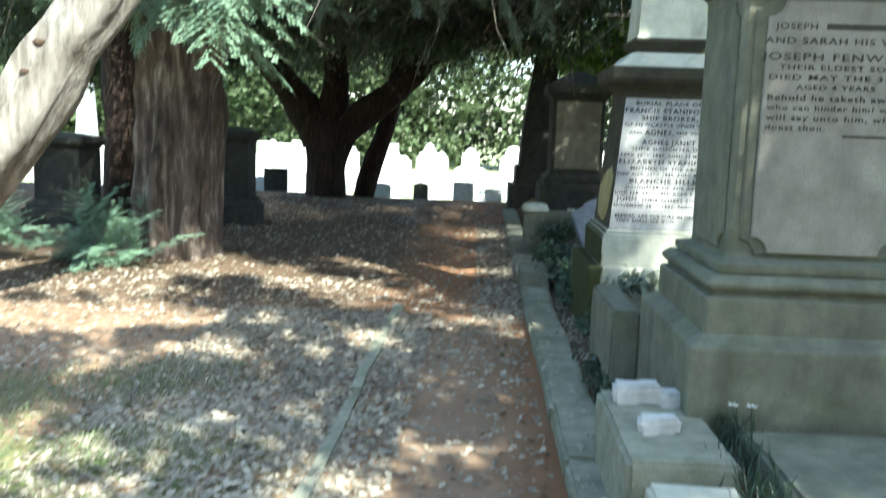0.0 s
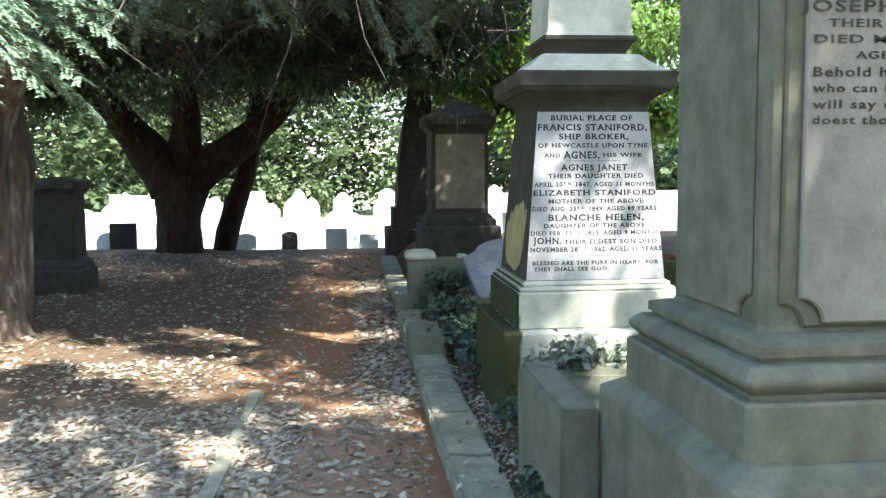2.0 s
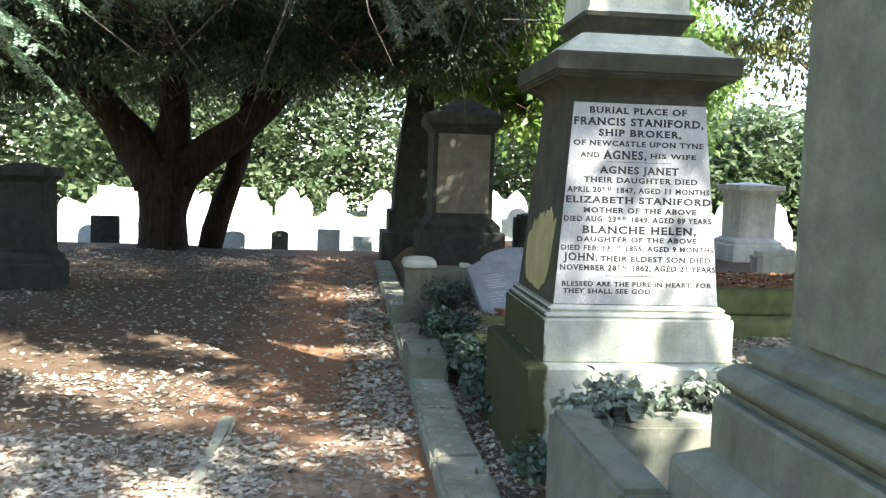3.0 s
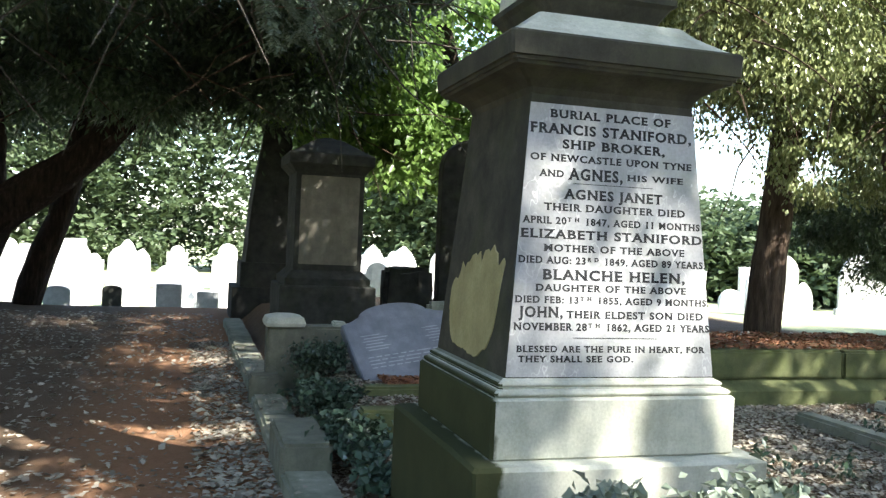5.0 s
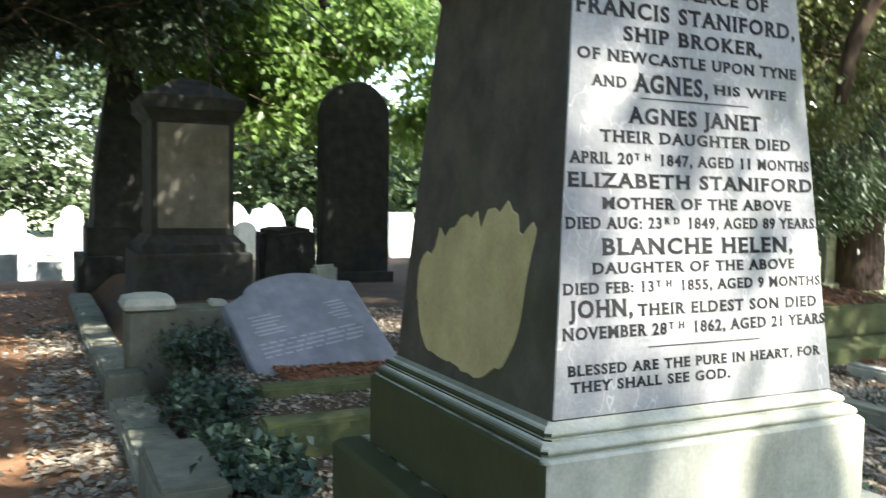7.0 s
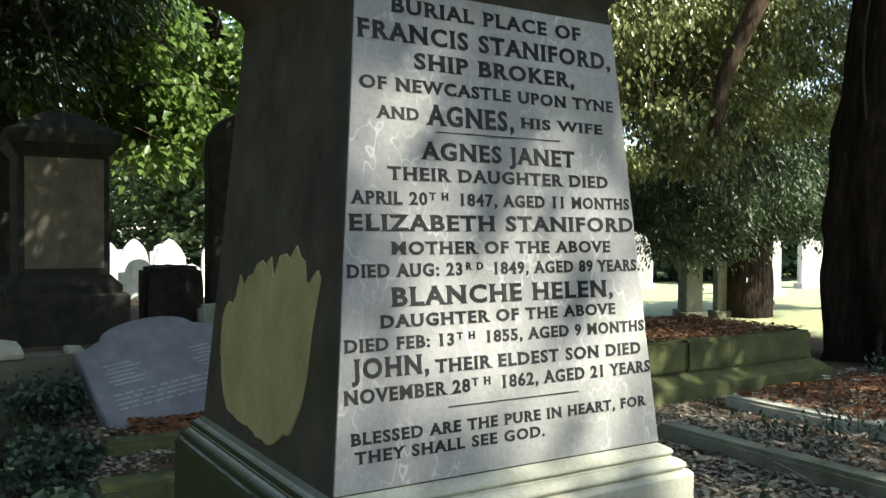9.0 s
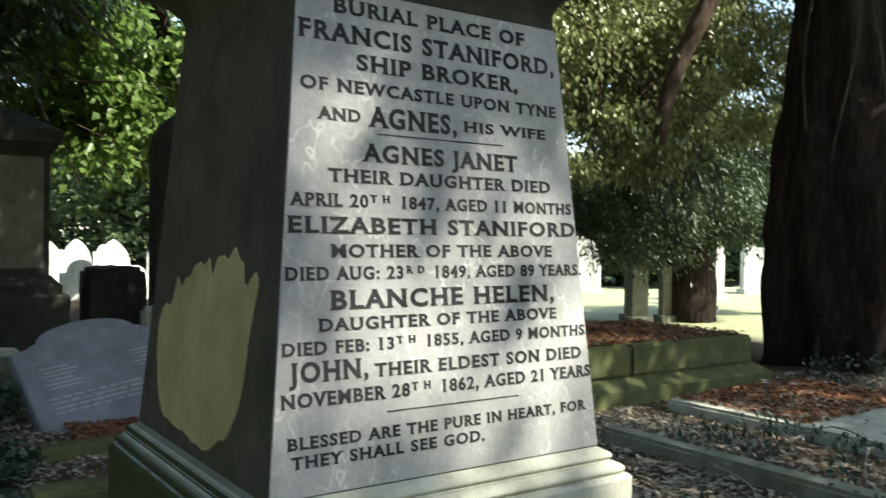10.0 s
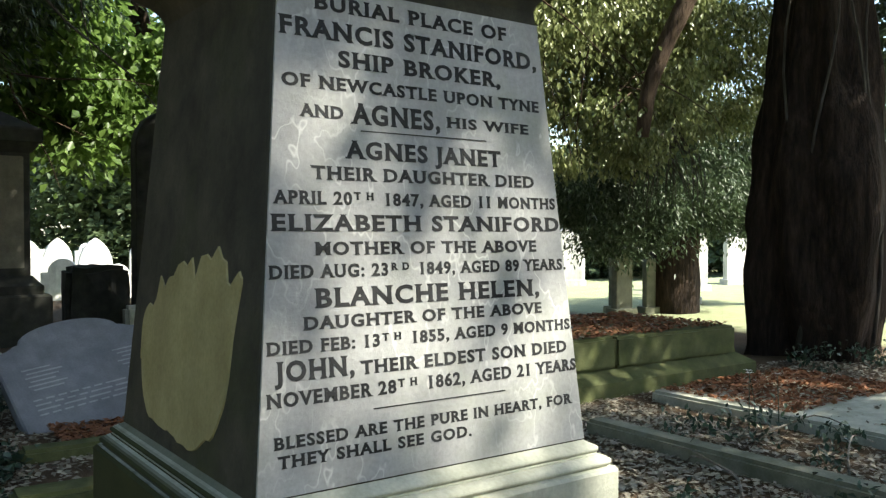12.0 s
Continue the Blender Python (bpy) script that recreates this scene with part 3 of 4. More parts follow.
def build_panel_monument():
    t = thing("pedestal_monument", 1.41, 3.91, 0, "tall square grey-green sandstone pedestal monument with notched panels on its faces", "monument")
    part("base_block", roughen(stack([(0.630, 0.618, 0.1), (0.640, 0.628, 0.12), (0.640, 0.628, 0.775), (0.635, 0.622, 0.79), (0.562, 0.545, 0.835)]), 0.004, 4, 3), M_GREEN, t)
    part("plinth", stack([(0.560, 0.525, 0.83), (0.560, 0.525, 0.995), (0.552, 0.517, 1.004)]), M_GREEN, t)
    roll = [(0.522 + 0.034 * math.sin(math.pi * k / 9), 0.487 + 0.034 * math.sin(math.pi * k / 9), 1.02 + 0.082 * k / 9) for k in range(10)]
    part("base_moulding", stack([(0.525, 0.49, 1.004), (0.525, 0.49, 1.02)] + roll + [(0.485, 0.45, 1.104), (0.485, 0.45, 1.118), (0.497, 0.462, 1.12), (0.497, 0.462, 1.152), (0.470, 0.40, 1.166), (0.450, 0.38, 1.172)]), M_GREEN, t)
    part("die", stack([(0.447, 0.358, 1.165), (0.435, 0.348, 1.19), (0.435, 0.348, 2.42), (0.445, 0.36, 2.46)], 0.02), M_GREEN, t)
    part("panel_border", slab_of(notched(0.385, 1.185, 2.40, 0.07), 0.02, 0.008, -0.362), M_GREEN, t)
    part("panel", slab_of(notched(0.335, 1.2, 2.37, 0.075), 0.02, 0.006, -0.380), M_PANEL, t, "buff stone panel")
    for turn, deep in ((-90, 0.435), (90, 0.435)):
        side = part("side_panel", slab_of(notched(0.29, 1.2, 2.38, 0.075), 0.02, 0.008, -deep - 0.014), M_GREEN, t)
        side.matrix_basis = pose(0, 0, 0, 0, 0, turn)
    rows = [("JOSEPH", -0.28, -0.10, 2.254, 0.03), ("=", -0.06, 0.28, 2.254, 0.026), ("AND SARAH HIS WIFE", -0.32, 0.32, 2.19, 0.03), ("JOSEPH FENWICK", -0.33, 0.33, 2.118, 0.034),
            ("THEIR ELDEST SON", -0.25, 0.25, 2.07, 0.024), ("DIED MAY THE 3RD", -0.29, 0.29, 2.025, 0.024), ("AGED 4 YEARS", -0.17, 0.17, 1.98, 0.022),
            ("Behold he taketh away,", -0.29, 0.29, 1.932, 0.028), ("who can hinder him? who", -0.29, 0.29, 1.886, 0.025), ("will say unto him, what", -0.29, 0.29, 1.84, 0.026), ("doest thou.", -0.29, -0.03, 1.795, 0.025), ("=", 0.05, 0.28, 1.76, 0.012)]
    letters(rows, lambda x, z: (x * 1.05 - 0.01, -0.3835, z), 0.002, M_CUT, t, "shallow cut letters")
    # The darkest stone here also stands in for shade on the cornice.
    part("cornice", stack([(0.440, 0.355, 2.45), (0.460, 0.375, 2.475), (0.510, 0.43, 2.52), (0.550, 0.49, 2.535), (0.555, 0.495, 2.55), (0.570, 0.515, 2.555), (0.575, 0.52, 2.64), (0.565, 0.51, 2.65)]), M_DIE, t, "black-green cornice, its stone darkened for shade")
    part("cap", stack([(0.54, 0.49, 2.645), (0.36, 0.36, 2.80), (0.31, 0.31, 2.81), (0.29, 0.29, 3.0), (0.0, 0.0, 3.25)]), M_PALE, t)


build_panel_monument()


# ---- other pedestals and stones along the walk ----
def build_square_pedestal(x, y, z, hb, hd, top, mat, panel, label, cap=0.3, turn=0):
    """A panelled pedestal: base steps, die, cornice and low pyramid cap. Heights are above z; top is the cornice's upper edge."""
    t = thing("pedestal_monument", x, y, z, label, "monument", turn=turn)
    part("base_block", stack(worn(-0.3, 0.24 * top, hb * 1.12, hb * 1.12, 0.02)), mat, t)
    part("base_moulding", stack([(hb, hb, 0.24 * top), (hb, hb, 0.28 * top), (hb * 0.95, hb * 0.95, 0.29 * top), (hd * 1.03, hd * 1.03, 0.325 * top)]), mat, t)
    part("die", stack([(hd, hd, 0.32 * top), (hd, hd, 0.9 * top)]), mat, t)
    if panel:
        part("panel", block(-hd * 0.86, hd * 0.86, -hd - 0.012, -hd + 0.02, 0.36 * top, 0.87 * top, 0.008, 0), panel, t, "paler buff panel")
    part("cornice", stack([(hd * 1.02, hd * 1.02, 0.885 * top), (hd * 1.2, hd * 1.2, 0.93 * top), (hb, hb, 0.935 * top), (hb, hb, 0.99 * top), (hb * 0.98, hb * 0.98, top)]), mat, t)
    if cap:
        part("cap", stack([(hb * 0.95, hb * 0.95, top - 0.004), (hb * 0.35, hb * 0.35, top + cap * 0.8), (hb * 0.1, hb * 0.1, top + cap)]), mat, t)
    return t


build_square_pedestal(1.44, 14.95, 0.3, 0.56, 0.45, 2.28, M_DARK, M_OLDPANEL, "sooty stone pedestal monument with a buff panel and low pointed cap", 0.25)
build_square_pedestal(-4.28, 13.4, 0.02, 0.34, 0.27, 1.58, M_DARK, None, "black sooty stone pedestal under the yew", 0.06)
build_square_pedestal(-6.62, 12.4, 0.02, 0.45, 0.36, 1.42, M_DARK, None, "broad black stone pedestal among the trees", 0.06)


build_square_pedestal(6.9, 16.6, 0.3, 0.44, 0.34, 1.38, M_WHITE, None, "pale sunlit square pedestal beyond the trees", 0.05)
part("lump", roughen(block(-0.3, 0.28, -0.2, 0.2, -0.1, 0.42, 0.06, 0), 0.05, 3, 3), M_PALE, thing("broken_stone", 5.75, 13.4, 0.33, "rough pale broken stone in sunlight", "gravestone"))


def build_dark_spire():
    t = thing("spire_monument", 1.1, 18.7, 0.3, "black sooty tapering spire monument on steps beside a pedestal", "monument")
    part("step", stack(worn(-0.3, 0.28, 0.70, 0.70)), M_DARK, t)
    part("base_block", stack(worn(0.28, 0.70, 0.57, 0.57)), M_DARK, t)
    part("shaft", roughen(stack([(0.48, 0.48, 0.70), (0.41, 0.41, 1.8), (0.29, 0.29, 2.6), (0.20, 0.20, 3.2), (0.02, 0.02, 3.9)]), 0.03, 3, 3), M_DARK, t)


build_dark_spire()


def headstone(x, y, z, style, w, h, d, mat, label, group="", turn=0, lean=(0, 0), base=True, name="headstone"):
    t = thing(name, x, y, z, label, "headstone", group, turn=turn, lean=lean)
    part("slab", slab_of(outline_of(style, w, h), d, min(0.012, d * 0.15), -d / 2), mat, t)
    if base:
        part("base", stack(worn(-0.3, min(0.14, h * 0.12), w / 2 + 0.06, d / 2 + 0.06)), mat, t)
    return t


slate = headstone(1.59, 10.12, 0.30, "segment", 0.98, 0.98, 0.11, M_SLATE, "blue-grey slate headstone fallen back on leaf litter", lean=(-53, 0), base=False, turn=-6)
bars = []
for k in range(6):
    bars += [("=", -0.37 + 0.02 * (k % 2), -0.2 + 0.03 * ((k * 2) % 3), 0.60 - 0.035 * k, 0.012), ("=", 0.19 + 0.02 * (k % 3), 0.34, 0.60 - 0.035 * k, 0.011)]
for k in range(4):
    x = -0.38
    while x < 0.34:
        w = 0.05 + 0.04 * ((7 * k + int(x * 40)) % 3)
        bars.append(("=", x, min(x + w, 0.38), 0.34 - 0.04 * k, 0.013))
        x += w + 0.022
letters(bars, lambda x, z: (x, -0.0565, z), 0, M_LICHEN, slate, "pale worn lettering")
for piece in slate.children:
    piece.matrix_basis = pose(0, 0, 0, 0, -14, 0)
headstone(3.83, 15.9, 0.33, "round", 0.98, 2.75, 0.24, M_DARK, "tall broad black round-topped monument stone", name="headstone")
part("lump", roughen(block(-0.36, 0.36, -0.25, 0.25, -0.3, 0.74, 0.06, 0), 0.06, 3, 3), M_DARK, thing("broken_stone", 2.86, 15.9, 0.33, "black broken stone stump before a tall monument stone", "gravestone"))
part("lump", roughen(block(-0.15, 0.15, -0.12, 0.12, -0.1, 0.3, 0.04, 0), 0.03, 3, 3), M_PALE, thing("broken_stone", 3.15, 15.1, 0.33, "small pale broken stone on the ground", "gravestone"))

post = thing("end_block", 0.54, 11.15, 0.15, "low mossy end block of a kerb with a pale capstone", "kerb block")
part("shaft", block(-0.15, 0.56, -0.13, 0.15, -0.1, 0.52, 0.02, 0.012), M_GREEN, post)
part("chip", roughen(block(0.44, 0.56, -0.1, 0.08, 0.515, 0.56, 0.012, 0), 0.01, 8, 2), M_PALE, post)
part("cap", stack([(0.17, 0.17, 0.52), (0.18, 0.18, 0.55), (0.16, 0.16, 0.60), (0.08, 0.08, 0.625)]), M_PALE, post)

edging = thing("path_edging", -0.98, 4.8, 0, "half-buried grey-green edging stone along the walk", "kerb")
for k in range(4):
    part("stone", block(-0.055 + 0.01 * (k % 2), 0.06, -2.8 + 1.4 * k, -1.415 + 1.4 * k, -0.1, 0.05 - 0.01 * (k % 2), 0.02, 0.02), M_KERB, edging)
for x, y, s in ((0.58, 3.5, 0.115), (0.60, 3.08, 0.09), (0.76, 3.46, 0.095)):
    rock = thing("pale_stone", x, y, 0.455, "rough pale lump of stone lying on a grave block", "stone")
    part("lump", roughen(block(-s, s, -s * 0.7, s * 0.75, -0.01, s * 0.8, 0.02, 0), 0.016, 9, 3), M_WHITE, rock)

# the long kerb beside the walk
kerb = thing("path_kerb", 0, 0, 0, "mossy sandstone kerb of worn blocks beside the walk", "kerb", kind="structure")
rng = random.Random(11)
y = -2.0
while y < 17.0:
    L = rng.uniform(0.85, 1.5)
    dx, dz = rng.uniform(-0.012, 0.012), rng.uniform(-0.012, 0.012)
    part("kerb_stone", block(0.25 + dx, 0.53 + dx, y, y + L - 0.012, -0.12, 0.125 + dz, 0.022, 0.012), M_KERB, kerb)
    y += L


def kerb_block(x0, x1, y0, y1, z0, z1, label, mat=M_KERB):
    t = thing("grave_kerb", (x0 + x1) / 2, (y0 + y1) / 2, z0, label, "kerb")
    a, b = (x1 - x0) / 2, (y1 - y0) / 2
    part("stone", block(-a, a, -b, b, 0, z1 - z0, 0.02, 0.008), mat, t)


kerb_block(0.60, 0.775, 4.48, 5.4, 0.05, 0.69, "upright mossy block of a grave surround", M_GREEN)
kerb_block(0.80, 1.9, 5.42, 5.62, 0.1, 0.62, "mossy grave kerb under ivy")
kerb_block(0.24, 0.54, 8.25, 9.0, 0.0, 0.285, "broken mossy kerb stone set on edge beside ivy", M_GREEN)
kerb_block(0.23, 0.5, 10.75, 11.0, 0.0, 0.27, "small mossy kerb stone beside an end block", M_GREEN)
kerb_block(0.80, 1.72, 8.75, 8.93, 0.0, 0.37, "low mossy kerb across a grave", M_MOSS)
kerb_block(0.95, 1.9, 9.45, 9.60, 0.15, 0.40, "low sunken kerb stone in ivy", M_MOSS)
kerb_block(0.41, 0.86, 2.70, 3.66, -0.05, 0.46, "low green stone block at the foot of a monument")
kerb_block(0.47, 0.83, 2.4, 2.66, -0.05, 0.40, "low pale stone block in front of a green one", M_PALE)
kerb_block(0.97, 1.9, 2.0, 3.12, 0.1, 0.47, "flat green grave slab in front of a monument", M_GREEN)
kerb_block(3.74, 3.88, 5.2, 8.3, 0.2, 0.42, "long narrow kerb sunk in leaf litter")
kerb_block(4.82, 6.5, 5.6, 8.72, 0.2, 0.405, "flat grave slab strewn with red-brown needles", M_PALE)

tomb = thing("ledger_tomb", 4.6, 9.66, 0.3, "long low mossy ledger tomb with a two-piece top", "tomb")
part("base_course", stack([(1.78, 0.74, -0.25), (1.78, 0.74, 0.14), (1.66, 0.62, 0.22), (1.66, 0.62, 0.24)]), M_MOSS, tomb)
part("top_slab", block(-1.68, 0.18, -0.66, 0.66, 0.22, 0.45, 0.02, 0.006), M_MOSS, tomb)
part("top_slab", block(0.187, 1.6, -0.66, 0.66, 0.22, 0.445, 0.02, 0.006), M_MOSS, tomb)

# ---- far headstones in the sun ----
def far_stones():
    rnd = random.Random(21)
    spec = [(-3.1, 24.0, "low", 0.55, 0.62, M_GREY), (-1.95, 24.0, "low", 0.42, 0.68, M_DARK), (-0.72, 24.0, "flat", 0.58, 0.75, M_GREY), (0.15, 24.2, "flat", 0.5, 0.62, M_GREY), (-8.2, 23.0, "flat", 1.05, 0.75, M_GREY), (-5.75, 22.2, "flat", 0.62, 0.68, M_DARK), (-6.9, 25.0, "round", 0.6, 0.8, M_GREY)]
    for x, y, st, w, h, m in spec:
        headstone(x, y, ground_z(x, y), st, w, h, 0.14, m, ("dark" if m is M_DARK else "grey") + " low headstone at the edge of the shade", "low headstones", base=False)
    for row, y in enumerate((29.0, 33.0, 38.0, 44.0)):
        x = -22 + row * 0.4
        while x < 27.0 - row * 3.0:
            st = rnd.choice(["round", "gothic", "shoulder", "round", "gothic", "flat"])
            w, h = rnd.uniform(0.65, 1.0), rnd.uniform(1.3, 2.3)
            headstone(x, y + rnd.uniform(-0.7, 0.7), -1.2, st, w, h, 0.16, M_WHITE, "sun-bleached pale headstone standing in mown grass", "sunlit headstones", turn=rnd.uniform(-6, 6), lean=(rnd.uniform(-2, 2), rnd.uniform(-2, 2)))
            x += rnd.uniform(1.15, 2.4)
    for x, y, st, w, h, m in [(10.36, 14.0, "gothic", 0.32, 1.12, M_GREEN), (10.78, 14.5, "flat", 0.26, 0.98, M_KERB), (11.12, 14.1, "round", 0.18, 0.92, M_GREEN), (13.9, 15.8, "flat", 0.3, 1.3, M_WHITE), (14.6, 16.2, "round", 0.4, 1.1, M_WHITE), (9.66, 10.95, "flat", 0.24, 0.95, M_KERB), (13, 15, "round", 0.7, 1.2, M_WHITE), (14.5, 13.5, "gothic", 0.7, 1.3, M_WHITE), (16, 17, "round", 0.7, 1.4, M_WHITE), (17, 14.5, "flat", 0.6, 1.1, M_WHITE), (15, 20, "gothic", 0.8, 1.5, M_WHITE), (12, 19, "round", 0.8, 1.4, M_WHITE), (19, 18, "round", 0.8, 1.4, M_WHITE), (13.5, 10.6, "round", 0.6, 1.0, M_WHITE), (15.5, 9.0, "flat", 0.7, 1.1, M_WHITE), (12.2, 8.4, "round", 0.6, 0.9, M_WHITE), (6.2, 23, "round", 0.9, 1.5, M_WHITE), (7.6, 25, "gothic", 0.9, 1.6, M_WHITE), (9.4, 22.5, "round", 0.9, 1.4, M_WHITE), (4.4, 25, "shoulder", 0.9, 1.5, M_WHITE), (5.1, 27, "round", 0.9, 1.6, M_WHITE)]:
        headstone(x, y, ground_z(x, y), st, w, h, 0.14, m, "pale sunlit headstone beyond the trees" if m is M_WHITE else "green-stained narrow headstone in shade", "headstones beyond the trees", turn=rnd.uniform(-40, 5))


far_stones()


def far_obelisk(x, y, z, h, mat, label):
    t = thing("obelisk_monument", x, y, z, label, "monument")
    part("step", stack(worn(-0.3, 0.35, 0.8, 0.8)), mat, t)
    part("base_block", stack(worn(0.35, 0.75, 0.58, 0.58)), mat, t)
    part("shaft", stack([(0.42, 0.42, 0.75), (0.36, 0.36, 1.0), (0.2, 0.2, h), (0.02, 0.02, h + 0.3)]), mat, t)


far_obelisk(-14.6, 30, -1.15, 4.2, M_GREY, "grey obelisk standing in far sunlit grass")
for x, y, w in ((4.7, 31.0, 0.9), (5.6, 31.4, 0.8), (6.5, 30.8, 0.95)):
    headstone(x, y, -1.2, "gothic", w, 2.5, 0.2, M_WHITE, "tall sun-bleached headstone standing in mown grass", "sunlit headstones")

# ---- trees ----
def tree(name, x, y, label, category="tree"):
    return thing(name, x, y, ground_z(x, y) - 0.05, label, category)


def add_crown(t, rng, blobs, count, size, mat, **kw):
    o = np.array(t.matrix_basis.translation)
    me = crown(rng, [(np.array(c) - o, r) for c, r in blobs], count, size, mat, **kw)
    ob = new("crown", me)
    ob.parent = t
    return ob


def rel(t, pts):
    o = t.matrix_basis.translation
    return [Vector(p) - o for p in pts]


def build_trees():
    # broad old yew with a fluted red trunk
    R = np.random.default_rng(5)
    t = tree("yew_tree", -4.0, 9.95, "old yew with a thick fluted red-brown trunk and drooping sprays")
    P = curve_pts([(0, 0, -0.1), (0.0, 0, 0.15), (-0.02, 0, 0.7), (0.03, 0, 1.6), (0.1, 0, 2.6), (0.15, 0.1, 4.5)], 40)
    part("trunk", tube(P, [0.8, 0.7, 0.62, 0.57, 0.54, 0.52, 0.51, 0.505] + [0.5] * 14 + list(np.linspace(0.5, 0.38, 18)), 56, 0.16, 2.0, 0.75), M_YEW, t, smooth=True)
    limb_part(t, "limb", [(0.3, -0.1, 2.2), (0.75, -0.5, 2.9), (1.1, -0.8, 4.2)], 0.22, 0.12, M_YEW)
    limb_part(t, "limb", [(0, 0, 2.9), (1.5, -0.8, 3.7), (3.2, -1.3, 4.3), (4.8, -1.2, 4.6)], 0.2, 0.05, M_TWIG)
    limb_part(t, "limb", [(0, 0, 2.6), (-1.2, -0.8, 3.4), (-2.6, -1.8, 4.0)], 0.18, 0.05, M_TWIG)
    add_crown(t, R, [((-4, 9.8, 5.6), (3.4, 2.6, 1.5)), ((-1.6, 9.4, 5.2), (2.4, 2.0, 1.0)), ((-6.3, 8.7, 4.4), (1.9, 1.8, 1.2)), ((0.6, 9.8, 5.6), (2.0, 2.2, 1.0)), ((-6.6, 10.2, 3.6), (1.4, 1.4, 0.9)), ((-1.8, 12.2, 5.4), (3.0, 2.0, 1.0))], 130000, 0.10, M_YEWLEAF, clumps=460, narrow=0.3, spread=0.38)
    R2 = np.random.default_rng(77)
    for n, (lo, hi, heading, length, drop, mat) in enumerate((
            ((-4.1, 8.0, 3.1), (-3.2, 8.7, 3.7), (0.55, -0.35, -0.1), 1.0, 1.0, M_BLUELEAF),
            ((-3.5, 7.9, 2.8), (-2.7, 8.5, 3.3), (0.8, -0.25, 0.0), 1.1, 0.8, M_BLUELEAF),
            ((-5.2, 8.2, 3.2), (-4.0, 9.0, 4.0), (-0.3, -0.5, 0.0), 1.0, 1.0, M_BLUELEAF),
            ((-5.6, 8.9, 0.05), (-4.1, 9.3, 0.25), (0.1, -0.45, 1.1), 0.8, 0.6, M_BLUELEAF),
            ((-6.6, 8.7, 0.05), (-5.4, 9.4, 0.3), (-0.2, -0.4, 1.2), 0.85, 0.6, M_BLUELEAF))):
        starts = rel(t, [tuple(R2.uniform(lo, hi)) for _ in range((34, 26, 22, 46, 34)[n])])
        ob = new("spray", frond_mesh(R2, [tuple(v) for v in starts], heading, length, 0.045, mat, drop))
        ob.parent = t
    for _ in range(3):
        starts = rel(t, [(R2.uniform(-3.4, 1.2), R2.uniform(8.2, 10.8), R2.uniform(3.5, 4.5)) for _ in range(46)])
        ob = new("spray", frond_mesh(R2, [tuple(v) for v in starts], (0.2, -0.5, -0.15), 1.0, 0.05, M_GREYLEAF, 0.8))
        ob.parent = t
    ob = new("twig_growth", twig_mesh(R, rel(t, [(R.uniform(-5.5, 1.5), R.uniform(8, 11), R.uniform(3.2, 4.6)) for _ in range(220)]), 1.7, M_GREYTWIG, 0.012))
    tagged(ob, kind="stuff").parent = t

    # pale leaning trunk
    t = tree("leaning_tree", -5.1, 6.6, "pale smooth-barked tree leaning across beside the walk")
    limb_part(t, "trunk", [(-0.75, 0, -0.2), (-0.1, -0.05, 0.6), (0.80, -0.1, 1.5), (1.38, -0.1, 2.3), (2.05, -0.1, 3.3), (2.7, -0.1, 5.2), (3.5, 0, 7.5)], 0.32, 0.2, M_PALEBARK, 24, 40, 0.2, 1.0, 0.25)
    for k in range(9):
        a, z = 0.95 * math.sin(2.4 * k), 1.15 + 0.24 * k
        x, r = -0.29 + 0.727 * z, 0.30 - 0.015 * z
        bm = bmesh.new()
        bmesh.ops.create_icosphere(bm, subdivisions=2, radius=0.024 + 0.008 * (k % 3))
        for v in bm.verts:
            v.co = Vector((v.co.x * 1.6 + x + r * math.sin(a) * 0.8, v.co.y * 0.6 - 0.09 - r * math.cos(a), v.co.z * 0.8 + z))
        part("knot", roughen(bm, 0.012, 14), M_TWIG, t, "dark knot in pale bark", smooth=True)
    add_crown(t, np.random.default_rng(8), [((-1.2, 6.2, 7.6), (2.6, 2.2, 1.2)), ((-3.4, 5.6, 6.8), (1.8, 1.8, 1.0))], 5000, 0.11, M_BROAD, clumps=50, spread=0.34)
    # Unseen dense crown, added overhead to shade the ground by the yew.
    add_crown(t, np.random.default_rng(9), [((0.4, 6.1, 7.2), (1.9, 1.2, 0.7))], 18000, 0.12, M_BROAD, clumps=110, narrow=0.6, spread=0.34)

    # forked tree on the crest
    R = np.random.default_rng(15)
    t = tree("forked_tree", -3.9, 19.5, "dark forked tree with low spreading limbs on the crest")
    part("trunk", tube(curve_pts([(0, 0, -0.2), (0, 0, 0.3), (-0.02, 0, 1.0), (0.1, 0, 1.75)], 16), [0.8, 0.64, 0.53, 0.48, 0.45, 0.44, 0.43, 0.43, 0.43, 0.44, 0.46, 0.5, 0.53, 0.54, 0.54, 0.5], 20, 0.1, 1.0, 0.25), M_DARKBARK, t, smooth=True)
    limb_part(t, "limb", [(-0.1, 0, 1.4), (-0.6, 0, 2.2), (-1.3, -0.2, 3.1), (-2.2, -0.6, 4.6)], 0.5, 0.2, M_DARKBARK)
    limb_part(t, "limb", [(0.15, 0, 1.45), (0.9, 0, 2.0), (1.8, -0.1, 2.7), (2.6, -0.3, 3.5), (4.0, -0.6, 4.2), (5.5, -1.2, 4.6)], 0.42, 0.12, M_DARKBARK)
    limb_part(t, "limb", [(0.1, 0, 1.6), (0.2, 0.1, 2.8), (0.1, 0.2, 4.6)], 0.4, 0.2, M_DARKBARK)
